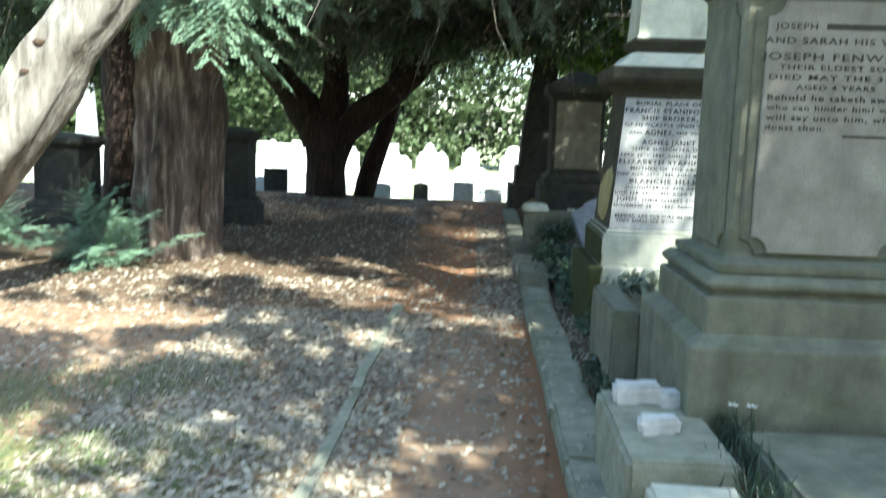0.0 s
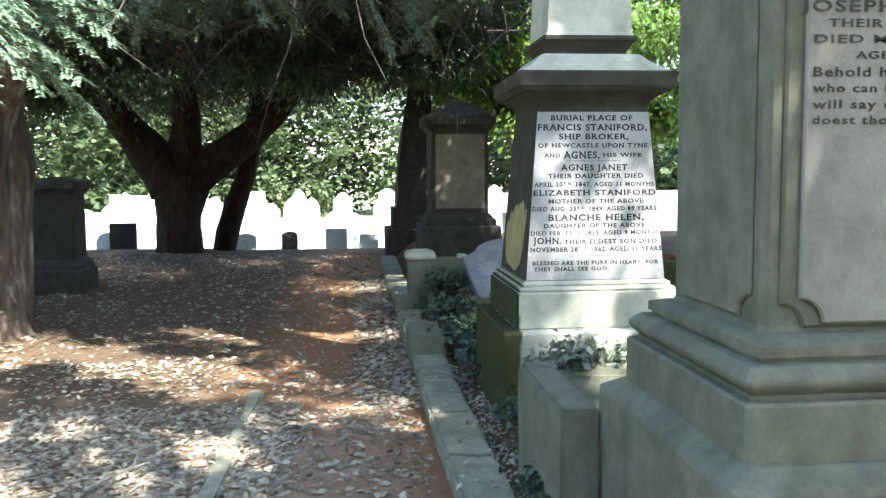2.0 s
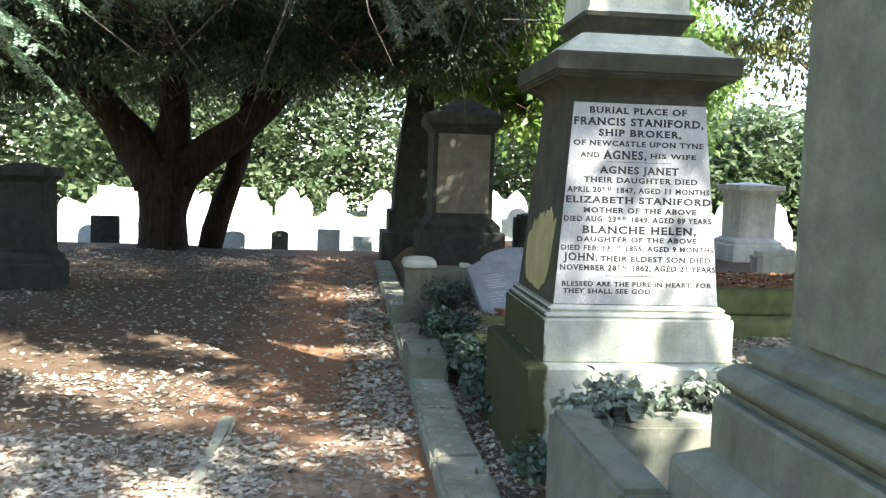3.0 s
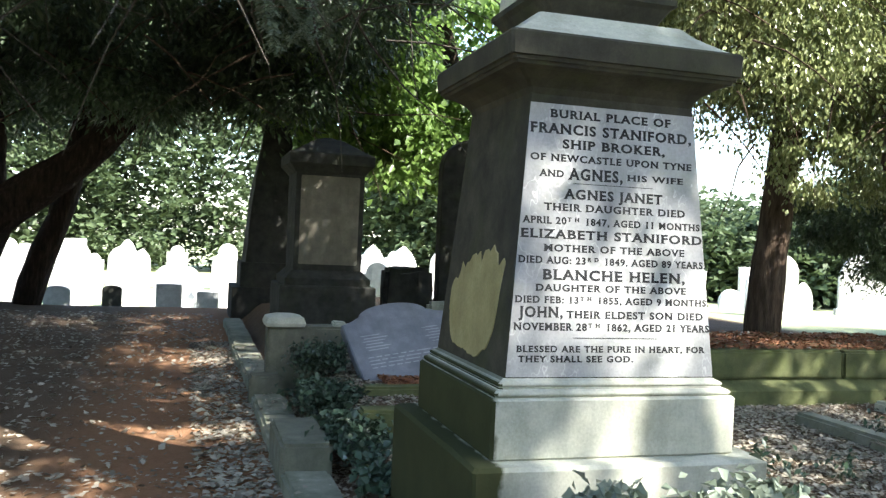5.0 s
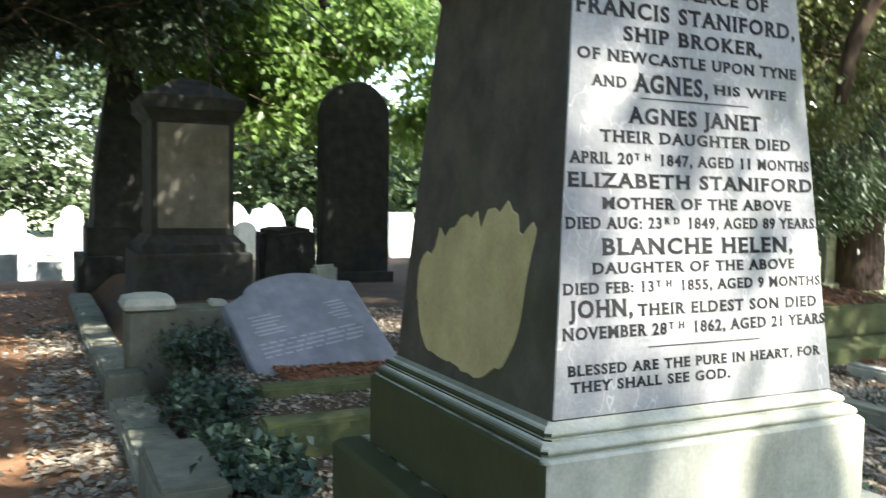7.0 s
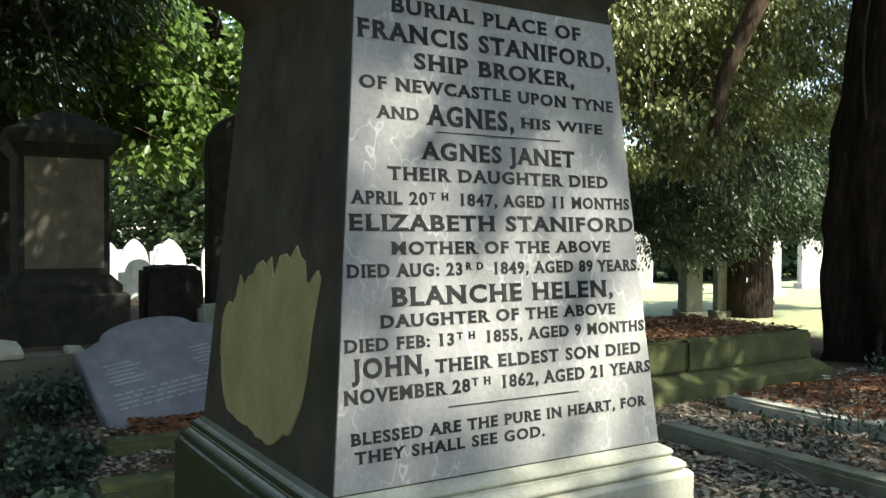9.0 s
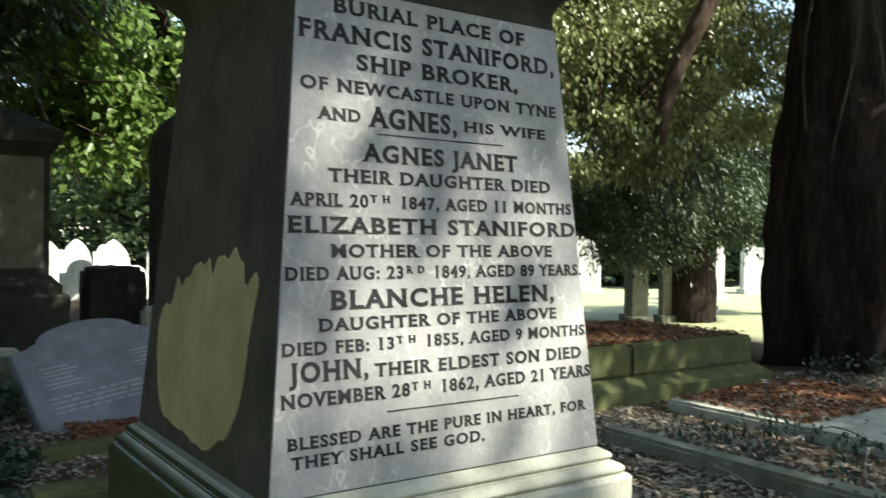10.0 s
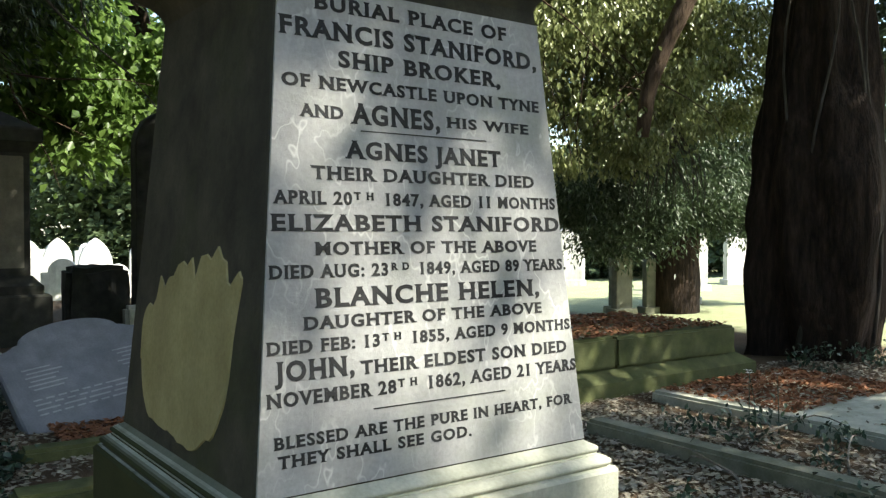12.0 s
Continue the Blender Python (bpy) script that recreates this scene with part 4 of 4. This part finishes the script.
    add_crown(t, R, [((-4, 19, 5.9), (4.5, 3.0, 2.2)), ((-7.0, 17.8, 4.2), (2.8, 2.0, 1.3)), ((-0.6, 18.0, 5.0), (2.8, 2.4, 1.3)), ((-3.2, 15.0, 5.4), (3.6, 2.2, 1.2)), ((1.4, 16.5, 5.4), (2.0, 2.0, 1.2)), ((-9.5, 18, 4.2), (2.2, 2.0, 1.4)), ((-5.6, 17.4, 3.7), (1.8, 1.4, 0.7)), ((-1.6, 17.6, 4.0), (1.8, 1.3, 0.7)), ((0.9, 17.0, 4.1), (1.5, 1.2, 0.8)), ((-8.6, 16.5, 3.4), (1.6, 1.2, 0.8)), ((-3.4, 21.5, 4.4), (4.0, 1.5, 1.3))], 230000, 0.15, M_YEWLEAF, clumps=760, narrow=0.32, spread=0.44)
    ob = new("twig_growth", twig_mesh(R, rel(t, [(R.uniform(-8, 2.5), R.uniform(14, 20), R.uniform(3.4, 5)) for _ in range(120)]), 1.8, M_TWIG, 0.016))
    tagged(ob, kind="stuff").parent = t
    t = tree("slim_tree", -3.15, 20.2, "slim dark leaning tree trunk beside a forked tree")
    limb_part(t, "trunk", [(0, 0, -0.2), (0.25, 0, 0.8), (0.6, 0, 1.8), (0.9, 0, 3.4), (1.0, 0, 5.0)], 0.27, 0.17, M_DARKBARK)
    add_crown(t, R, [((-2, 20.5, 6.2), (2.2, 2, 1.2))], 9000, 0.14, M_YEWLEAF, clumps=60, narrow=0.3)

    # bright broadleaf tree behind the pedestals
    R = np.random.default_rng(25)
    t = tree("maple_tree", 7.4, 24.0, "broadleaved tree with bright green sunlit foliage")
    limb_part(t, "trunk", [(0, 0, -0.2), (-0.4, -0.4, 2.0), (-1.6, -1.7, 4.5), (-2.8, -3.0, 7.0)], 0.36, 0.16, M_DARKBARK)
    limb_part(t, "limb", [(-0.7, -0.7, 2.9), (-2.4, -3.0, 4.2), (-4.2, -4.8, 4.7)], 0.16, 0.05, M_DARKBARK)
    add_crown(t, R, [((4.2, 20.5, 5.4), (3.2, 2.6, 2.4)), ((2.2, 18.8, 4.4), (1.8, 1.6, 1.5)), ((5.8, 19.4, 3.9), (2.0, 1.8, 1.4)), ((3.4, 19.0, 3.2), (1.4, 1.2, 0.9))], 36000, 0.17, M_BROAD, clumps=170, narrow=0.7, spread=0.36, droop=0.6)

    # thick dark tree beyond the ledger tomb
    R = np.random.default_rng(35)
    t = tree("ivy_clad_tree", 7.95, 9.3, "massive dark many-stemmed tree with reddish flaking bark")
    P = curve_pts([(0, 0, -0.2), (0, 0, 0.2), (0, 0, 0.8), (0.05, 0, 2.0), (0.05, 0.0, 3.2), (0.1, 0, 6.0)], 40)
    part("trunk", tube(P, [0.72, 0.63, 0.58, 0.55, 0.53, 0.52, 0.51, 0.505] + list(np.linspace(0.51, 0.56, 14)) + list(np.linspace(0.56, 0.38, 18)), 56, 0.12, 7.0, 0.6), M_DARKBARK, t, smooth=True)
    limb_part(t, "limb", [(-0.2, 0, 3.6), (-1.2, -0.15, 3.9), (-1.9, -0.2, 3.55), (-2.35, 0.05, 2.55), (-2.45, 0.1, 2.0)], 0.12, 0.05, M_TWIG)
    limb_part(t, "limb", [(0.3, -0.3, 2.3), (1.4, -0.8, 2.4), (2.6, -1.0, 2.2)], 0.09, 0.03, M_YEW)
    limb_part(t, "limb", [(-0.2, -0.2, 3.9), (-2.2, -1.5, 3.3), (-4.0, -2.2, 3.5)], 0.08, 0.04, M_TWIG)
    add_crown(t, R, [((5.9, 10.2, 2.9), (1.3, 0.9, 0.9)), ((4.9, 10.8, 3.6), (1.4, 1.0, 0.9)), ((6.6, 10.4, 3.9), (1.2, 1.0, 0.9)), ((4.3, 11.3, 4.6), (1.6, 1.2, 0.9)), ((7.1, 11.2, 4.2), (1.2, 0.9, 1.2)), ((6.9, 10.9, 3.2), (0.9, 0.7, 0.8)), ((8.8, 11.4, 4.6), (1.4, 0.9, 1.2)), ((9.6, 11.6, 3.6), (1.0, 0.8, 0.9))], 112000, 0.058, M_HOLLY, clumps=620, narrow=0.6, spread=0.19, droop=0.9)
    # The last three blobs are unseen, added to shade the walk and far pedestal.
    add_crown(t, R, [((9.6, 10.6, 7.2), (2.8, 2.6, 1.4)), ((10.6, 8.6, 4.4), (1.6, 1.6, 1.1)), ((3.3, 7.8, 6.9), (2.8, 2.8, 0.9)), ((2.2, 12.8, 6.8), (3.0, 2.8, 0.9)), ((5.6, 11.3, 7.0), (2.6, 1.6, 0.7))], 110000, 0.13, M_YEWLEAF, clumps=420, narrow=0.5, spread=0.36)
    ob = new("twig_growth", twig_mesh(R, rel(t, [(R.uniform(4, 7), R.uniform(9.6, 11), R.uniform(2.6, 4.5)) for _ in range(60)]), 1.2, M_TWIG, 0.01, 1.2))
    tagged(ob, kind="stuff").parent = t

    ob = new("twig_growth", twig_mesh(R, rel(t, [(R.uniform(6.5, 7.1), R.uniform(10.0, 10.5), R.uniform(2.3, 2.6)) for _ in range(26)]), 0.75, M_GREYTWIG, 0.011, 4.0))
    tagged(ob, kind="stuff").parent = t
    for k in range(4):
        a0 = 3.3 + 0.42 * k
        pts = [(0.58 * math.cos(a0 + 0.22 * math.sin(1.7 * z + 2.0 * k)), 0.58 * math.sin(a0 + 0.22 * math.sin(1.7 * z + 2.0 * k)), z) for z in np.linspace(0.1 + 0.25 * (k % 3), 4.2, 12)]
        part("ivy_stem", tube(pts, list(np.linspace(0.024, 0.006, 12)), 6, 0.2, k), M_GREYTWIG, t, "bare grey ivy stem on bark", smooth=True)

    t = tree("slender_tree", 5.6, 11.1, "slender leaning grey-brown tree trunk beyond a ledger tomb")
    limb_part(t, "trunk", [(0, 0, -0.2), (0.03, 0, 0.9), (0.14, 0, 1.9), (0.28, 0.1, 3.2), (0.4, 0.4, 5.5)], 0.2, 0.13, M_TWIG, 14, 20)
    add_crown(t, np.random.default_rng(36), [((6.2, 12.6, 5.4), (2.2, 1.6, 1.4)), ((8.3, 14.5, 5.6), (2.6, 2.2, 1.9)), ((9.6, 13.6, 4.0), (1.6, 1.4, 1.0))], 62000, 0.08, M_HOLLY, clumps=240, narrow=0.6, spread=0.32, droop=0.7)

    t = tree("yew_bush", 11.62, 14.0, "dark low-hanging evergreen over narrow headstones")
    limb_part(t, "trunk", [(0, 0, -0.2), (0.0, 0, 1.0), (0.1, 0, 2.6)], 0.46, 0.36, M_DARKBARK)
    add_crown(t, np.random.default_rng(37), [((9.9, 13.6, 1.75), (1.2, 0.8, 0.6)), ((10.9, 13.5, 2.2), (1.8, 0.9, 0.7)), ((12.4, 13.5, 2.1), (1.7, 0.9, 0.65)), ((14.0, 13.7, 2.3), (1.3, 0.9, 0.7)), ((9.0, 13.8, 2.1), (0.9, 0.7, 0.5)), ((11.0, 13.5, 3.1), (2.4, 0.9, 0.7)), ((13.6, 13.7, 3.2), (1.5, 0.9, 0.7))], 80000, 0.09, M_YEWLEAF, clumps=430, narrow=0.34, spread=0.24)

    # an unseen tree added behind the walker, whose leaves dapple the stones
    t = tree("added_shade_tree", 6.4, 0.6, "unseen leafy tree added to dapple the monuments with shade")
    limb_part(t, "trunk", [(0, 0, -0.2), (0, 0, 2.5), (-0.4, 0.2, 5.0), (-0.8, 0.2, 7.4)], 0.32, 0.15, M_DARKBARK)
    add_crown(t, np.random.default_rng(45), [((8.6, 3.4, 6.8), (2.7, 3.2, 0.9)), ((10.0, 0.5, 6.6), (2.2, 2.4, 0.9))], 30000, 0.13, M_BROAD, clumps=160, narrow=0.65, spread=0.34)
    add_crown(t, np.random.default_rng(47), [((4.8, -0.5, 6.8), (0.85, 0.8, 0.5)), ((10.6, 5.2, 6.8), (1.6, 1.6, 0.7))], 15000, 0.13, M_BROAD, clumps=80, narrow=0.65, spread=0.28)
    add_crown(t, np.random.default_rng(48), [((5.95, -1.7, 6.8), (1.8, 1.5, 0.7)), ((5.7, 4.9, 6.9), (1.6, 1.4, 0.7))], 34000, 0.13, M_BROAD, clumps=190, narrow=0.65, spread=0.33)

    # Unseen tree, added only to cast dappled shade on tablet and walk.
    t = tree("added_tall_tree", 9.2, -2.8, "unseen tall tree added so its high leaves dapple the monuments")
    limb_part(t, "trunk", [(0, 0, -0.2), (0, 0, 4), (-0.5, 0.2, 8.0), (-1.4, 0.6, 11.5)], 0.36, 0.15, M_DARKBARK)
    add_crown(t, np.random.default_rng(49), [((7.8, -1.9, 12.0), (2.0, 2.0, 0.9))], 2700, 0.18, M_BROAD, clumps=27, narrow=0.65, spread=0.36)
    add_crown(t, np.random.default_rng(50), [((7.5, -1.35, 12.0), (0.4, 0.2, 0.2))], 110, 0.16, M_BROAD, clumps=4, narrow=0.65, spread=0.14)
    # added clumps, set along the sun's rays, keep the walk in shade, with gaps that let strips of sun through
    C = []
    R = np.random.default_rng(51)
    while len(C) < 690:
        gx, gy = R.uniform(-4.6, 0.35), R.uniform(0.6, 11.5)
        line = 7.9 - 0.72 * (gx + 1.1)
        if gx < -3.4 and gy > 7.3:
            continue
        if abs(gy - line) < 0.58 + 0.12 * math.sin(3.0 * gx) + (0.16 if gx > -0.9 else 0) or abs(gy - 9.6 + 0.2 * gx) < 0.3 and -1.7 < gx < 0.0:
            continue
        if ((gx + 3.6) / 1.0) ** 2 + ((gy - 6.7) / 0.65) ** 2 < 1 or ((gx + 3.0) / 0.7) ** 2 + ((gy - 3.6) / 0.5) ** 2 < 1:
            continue
        up = R.uniform(7.6, 8.8) / SUN_DIR.z
        C.append((gx + SUN_DIR.x * up, gy + SUN_DIR.y * up, SUN_DIR.z * up))
    add_crown(t, R, [(c, (0.1, 0.1, 0.1)) for c in C], 35000, 0.14, M_BROAD, clumps=len(C) * 3, narrow=0.65, spread=0.12)
    t = tree("slim_tree", -6.3, 13.6, "slim dark trunk behind an old yew")
    limb_part(t, "trunk", [(0, 0, -0.2), (0.05, 0, 1.4), (0, 0, 3.0), (0.2, 0, 5.0)], 0.32, 0.24, M_DARKBARK)
    add_crown(t, np.random.default_rng(46), [((-6.3, 13.6, 5.2), (2.2, 2.0, 1.2))], 16000, 0.13, M_YEWLEAF, clumps=90, narrow=0.32)
    # unseen trees, added to close the place behind the walker and cut sky light
    for k, (x, y) in enumerate(((-6.0, -5.5), (1.0, -8.5), (8.5, -6.5), (-11.5, 2.0), (-11.0, -3.0))):
        t = tree("added_shade_tree", x, y, "unseen leafy tree added to hold back sky light")
        limb_part(t, "trunk", [(0, 0, -0.2), (0.1, 0, 2.0), (0, 0.2, 4.5)], 0.32, 0.15, M_DARKBARK)
        add_crown(t, np.random.default_rng(60 + k), [((x, y, 5.2), (3.2, 3.2, 2.2)), ((x + 1.4, y - 0.6, 3.4), (2.0, 2.0, 1.2))], 16000, 0.24, M_BROAD, clumps=120, narrow=0.65, spread=0.5)


build_trees()


def build_far_woods():
    R = np.random.default_rng(55)
    # The second, coarser belt is unseen, added to block low sky light all round.
    for name, n, a0, a1, count, size, clumps in (("far_woods", 60, -50, 72, 300000, 0.55, 9000), ("far_woods", 44, 72, 310, 26000, 1.7, 1600)):
        blobs = []
        for k in range(n):
            deg = R.uniform(a0, a1)
            a, d = radians(deg), R.uniform(52, 75)
            h = R.uniform(12, 21) * (0.45 if 17 < deg < 60 else 1.0)
            blobs.append(((d * math.sin(a), d * math.cos(a), h * 0.45 - 1.2), (R.uniform(3, 6), R.uniform(3, 6), h * 0.55)))
        me = crown(R, blobs, count, size, M_FAR, clumps=clumps, narrow=0.7, spread=1.0, droop=0.1)
        me.name = name
        tagged(new(name, me), "distant belt of green sunlit trees", "trees", kind="stuff")


build_far_woods()


# ---- leaf litter, ivy and small growth ----
def litter(name, seed, areas, size, mat, label, lift=0.008, category="leaf litter"):
    """Fallen leaves over patches (x0, x1, y0, y1, count, height above ground or None): they lie in drifts."""
    R = np.random.default_rng(seed)
    P = []
    for x0, x1, y0, y1, n, top in areas:
        k = 0
        while k < n:
            x, y = R.uniform(x0, x1), R.uniform(y0, y1)
            drift = noise.noise(Vector((x * 1.3, y * 1.3, seed))) + 0.5 * noise.noise(Vector((x * 4, y * 4, seed)))
            if drift < R.uniform(-0.7, 0.35):
                if R.uniform() < 0.6:
                    continue
            P.append((x, y, (ground_z(x, y) if top is None else top) + R.uniform(0.0, lift * 2)))
            k += 1
    n = len(P)
    ax = R.normal(size=(n, 3)) * (1, 1, 0.22)
    nm = R.normal(size=(n, 3)) * 0.32 + (0, 0, 1)
    s = size * R.uniform(0.5, 1.35, n)
    me = leaves_mesh(name, P, ax, nm, s, s * R.uniform(0.45, 0.75, n), mat, 0.12)
    tagged(new(name, me), label, category, kind="stuff")


litter("leaf_litter", 3, [(-2.5, -0.6, 1.6, 7.2, 21000, None), (-4.8, -2.5, 1.6, 5.6, 3200, None), (-0.6, 0.2, 1.6, 7.0, 1100, None), (-5.0, 0.2, 5.6, 8.8, 4500, None)], 0.05, M_LITTER, "pale dry leaves strewn over the worn ground")
litter("leaf_litter", 4, [(-0.25, 0.26, 7.0, 15, 3200, None), (-5.5, 0.2, 7.5, 19, 6500, None)], 0.06, M_LITTER, "dead leaves scattered along the shaded walk")
litter("leaf_litter", 5, [(0.52, 0.95, 3.5, 13, 6500, None), (0.9, 3.6, 7.4, 13, 11000, None), (0.25, 0.5, 3.0, 14, 350, 0.128), (0.78, 2.0, 2.96, 3.45, 1500, None), (0.85, 2.2, 5.0, 6.2, 1800, None), (1.9, 3.6, 3.0, 6.0, 2500, None)], 0.042, M_LITTER, "dead leaves drifted round the monuments")
litter("leaf_litter", 6, [(1.9, 4.6, 4.6, 9.2, 26000, None), (4.6, 8.5, 4.6, 9.2, 14000, None), (4.95, 6.45, 5.7, 7.6, 400, 0.41), (3.0, 6.2, 9.1, 10.2, 500, 0.755)], 0.036, M_LITTER, "dead leaves lying thickly between the graves")
M_NEEDLE = leafy("red_needles", (0.13, 0.05, 0.022), (0.30, 0.13, 0.06), 0.05, 0.8)
litter("fallen_needles", 7, [(4.9, 6.4, 7.7, 8.7, 4200, 0.41), (3.0, 6.2, 9.05, 10.25, 7000, 0.752), (1.2, 2.3, 9.7, 10.3, 3500, 0.36)], 0.04, M_NEEDLE, "rust-red fallen needles on stone slabs", category="needles")


def growth(name, seed, blobs, n, size, mat, label, category, **kw):
    me = crown(np.random.default_rng(seed), blobs, n, size, mat, **kw)
    me.name = name
    tagged(new(name, me), label, category, kind="stuff")


growth("ivy", 70, [((0.72, 8.6, 0.26), (0.2, 0.6, 0.05)), ((0.78, 9.7, 0.28), (0.26, 0.6, 0.07)), ((0.70, 7.4, 0.24), (0.10, 0.6, 0.03))], 4200, 0.055, M_IVY, "trailing dark green ivy inside the kerb", "ivy", clumps=110, narrow=0.85, spread=0.07, droop=0.2)
growth("bush", 71, [((0.80, 10.55, 0.46), (0.22, 0.2, 0.12))], 1500, 0.05, M_IVY, "small dark evergreen bush beside a stone post", "bush", clumps=60, narrow=0.55, spread=0.07, droop=0.3)
growth("ivy", 72, [((1.15, 5.75, 0.60), (0.38, 0.14, 0.10)), ((0.95, 5.55, 0.70), (0.16, 0.10, 0.06)), ((1.45, 5.7, 0.62), (0.25, 0.12, 0.08))], 2200, 0.055, M_IVYLIT, "ivy spilling over a grave kerb, paled to look sunlit", "ivy", clumps=46, narrow=0.85, spread=0.06, droop=0.3)
growth("ivy", 73, [((0.66, 3.7, 0.2), (0.10, 0.5, 0.05)), ((0.62, 4.6, 0.22), (0.06, 0.5, 0.05)), ((0.7, 5.9, 0.3), (0.1, 0.25, 0.05))], 1900, 0.045, M_IVY, "low ivy at the foot of a monument", "ivy", clumps=60, narrow=0.8, spread=0.05, droop=0.2)
growth("weeds", 74, [((4.2, 7.4, 0.42), (0.5, 0.6, 0.08)), ((2.6, 7.0, 0.40), (0.5, 0.5, 0.06)), ((7.2, 8.6, 0.42), (0.8, 0.4, 0.1)), ((8.3, 8.5, 0.5), (0.5, 0.3, 0.16)), ((3.6, 6.3, 0.42), (0.6, 0.4, 0.07))], 1300, 0.05, M_IVY, "straggling weeds among dead leaves", "weeds", clumps=70, narrow=0.5, spread=0.08, droop=0.3)
M_SHORTGRASS = leafy("short_grass", (0.10, 0.135, 0.065), (0.24, 0.28, 0.16), 0.2, 0.6)
lawn_at = lambda x, y, r: ((x, y, ground_z(x, y) + 0.02), (r, r * 0.7, 0.02))
growth("grass", 76, [lawn_at(-2.8, 3.4, 0.9), lawn_at(-3.5, 4.3, 0.9), lawn_at(-2.3, 2.6, 0.7), lawn_at(-2.6, 4.6, 0.6), lawn_at(-1.9, 3.6, 0.5), lawn_at(-2.2, 4.9, 0.6), lawn_at(-1.6, 2.7, 0.5)], 12000, 0.04, M_SHORTGRASS, "short patchy grass growing through fallen leaves", "grass", clumps=900, narrow=0.16, spread=0.07, droop=-0.8)
growth("grass", 75, [((0.91, 2.75, 0.42), (0.05, 0.4, 0.06)), ((0.93, 3.25, 0.42), (0.06, 0.2, 0.06))], 420, 0.12, M_IVY, "coarse grass blades between grave blocks", "grass", clumps=40, narrow=0.08, spread=0.06, droop=-0.8)


def flower(x, y, z, h, seed):
    R = random.Random(seed)
    t = thing("flower", x, y, z, "small white flower on a thin stem", "flower", "white flowers")
    tip = (R.uniform(-0.05, 0.05), R.uniform(-0.05, 0.05), h)
    part("stem", tube([(0, 0, -0.05), (tip[0] * 0.3, tip[1] * 0.3, h * 0.5), tip], [0.004, 0.003, 0.002], 5), M_IVY, t)
    bm = bmesh.new()
    for k in range(6):
        a = k * math.pi / 3
        d, s = Vector((math.cos(a), math.sin(a), 0.25)), Vector((-math.sin(a), math.cos(a), 0))
        c = Vector(tip)
        bm.faces.new([bm.verts.new(c + p) for p in (d * 0.004, d * 0.016 + s * 0.009, d * 0.03, d * 0.016 - s * 0.009)])
    part("petals", bm, M_FLOWER, t)


for k, (x, y) in enumerate(((4.55, 7.75), (4.7, 7.8), (4.62, 7.6), (0.98, 3.3), (1.05, 3.2), (1.12, 3.28), (0.92, 3.15))):
    flower(x, y, ground_z(x, y), 0.34 if k < 3 else 0.22, k)


def fallen_twig(x, y, turn, length, seed):
    R = random.Random(seed)
    t = thing("fallen_twig", x, y, ground_z(x, y) + 0.02, "bare pale twig lying on dead leaves", "twig", "fallen twigs", turn=turn)
    pts = curve_pts([(0, 0, 0), (length * 0.35, R.uniform(-0.06, 0.06), 0.05), (length * 0.7, R.uniform(-0.1, 0.1), 0.09), (length, R.uniform(-0.1, 0.1), 0.02)], 9)
    part("stem", tube(pts, list(np.linspace(0.008, 0.003, 9)), 6), M_PALEBARK, t)
    part("side_shoot", tube([pts[4], pts[4] + Vector((0.08, 0.09, 0.05)), pts[4] + Vector((0.17, 0.14, 0.04))], [0.004, 0.003, 0.002], 5), M_PALEBARK, t)


for k, (x, y, a, s) in enumerate(((4.1, 6.9, 20, 0.7), (3.4, 7.0, 60, 0.5), (4.4, 7.6, -30, 0.6), (0.62, 8.0, 70, 0.45), (0.75, 7.3, 20, 0.4), (5.9, 5.2, 100, 0.5), (2.7, 6.4, 10, 0.6), (-1.6, 5.6, 40, 0.4), (-2.3, 4.4, 110, 0.5))):
    fallen_twig(x, y, a, s, k)
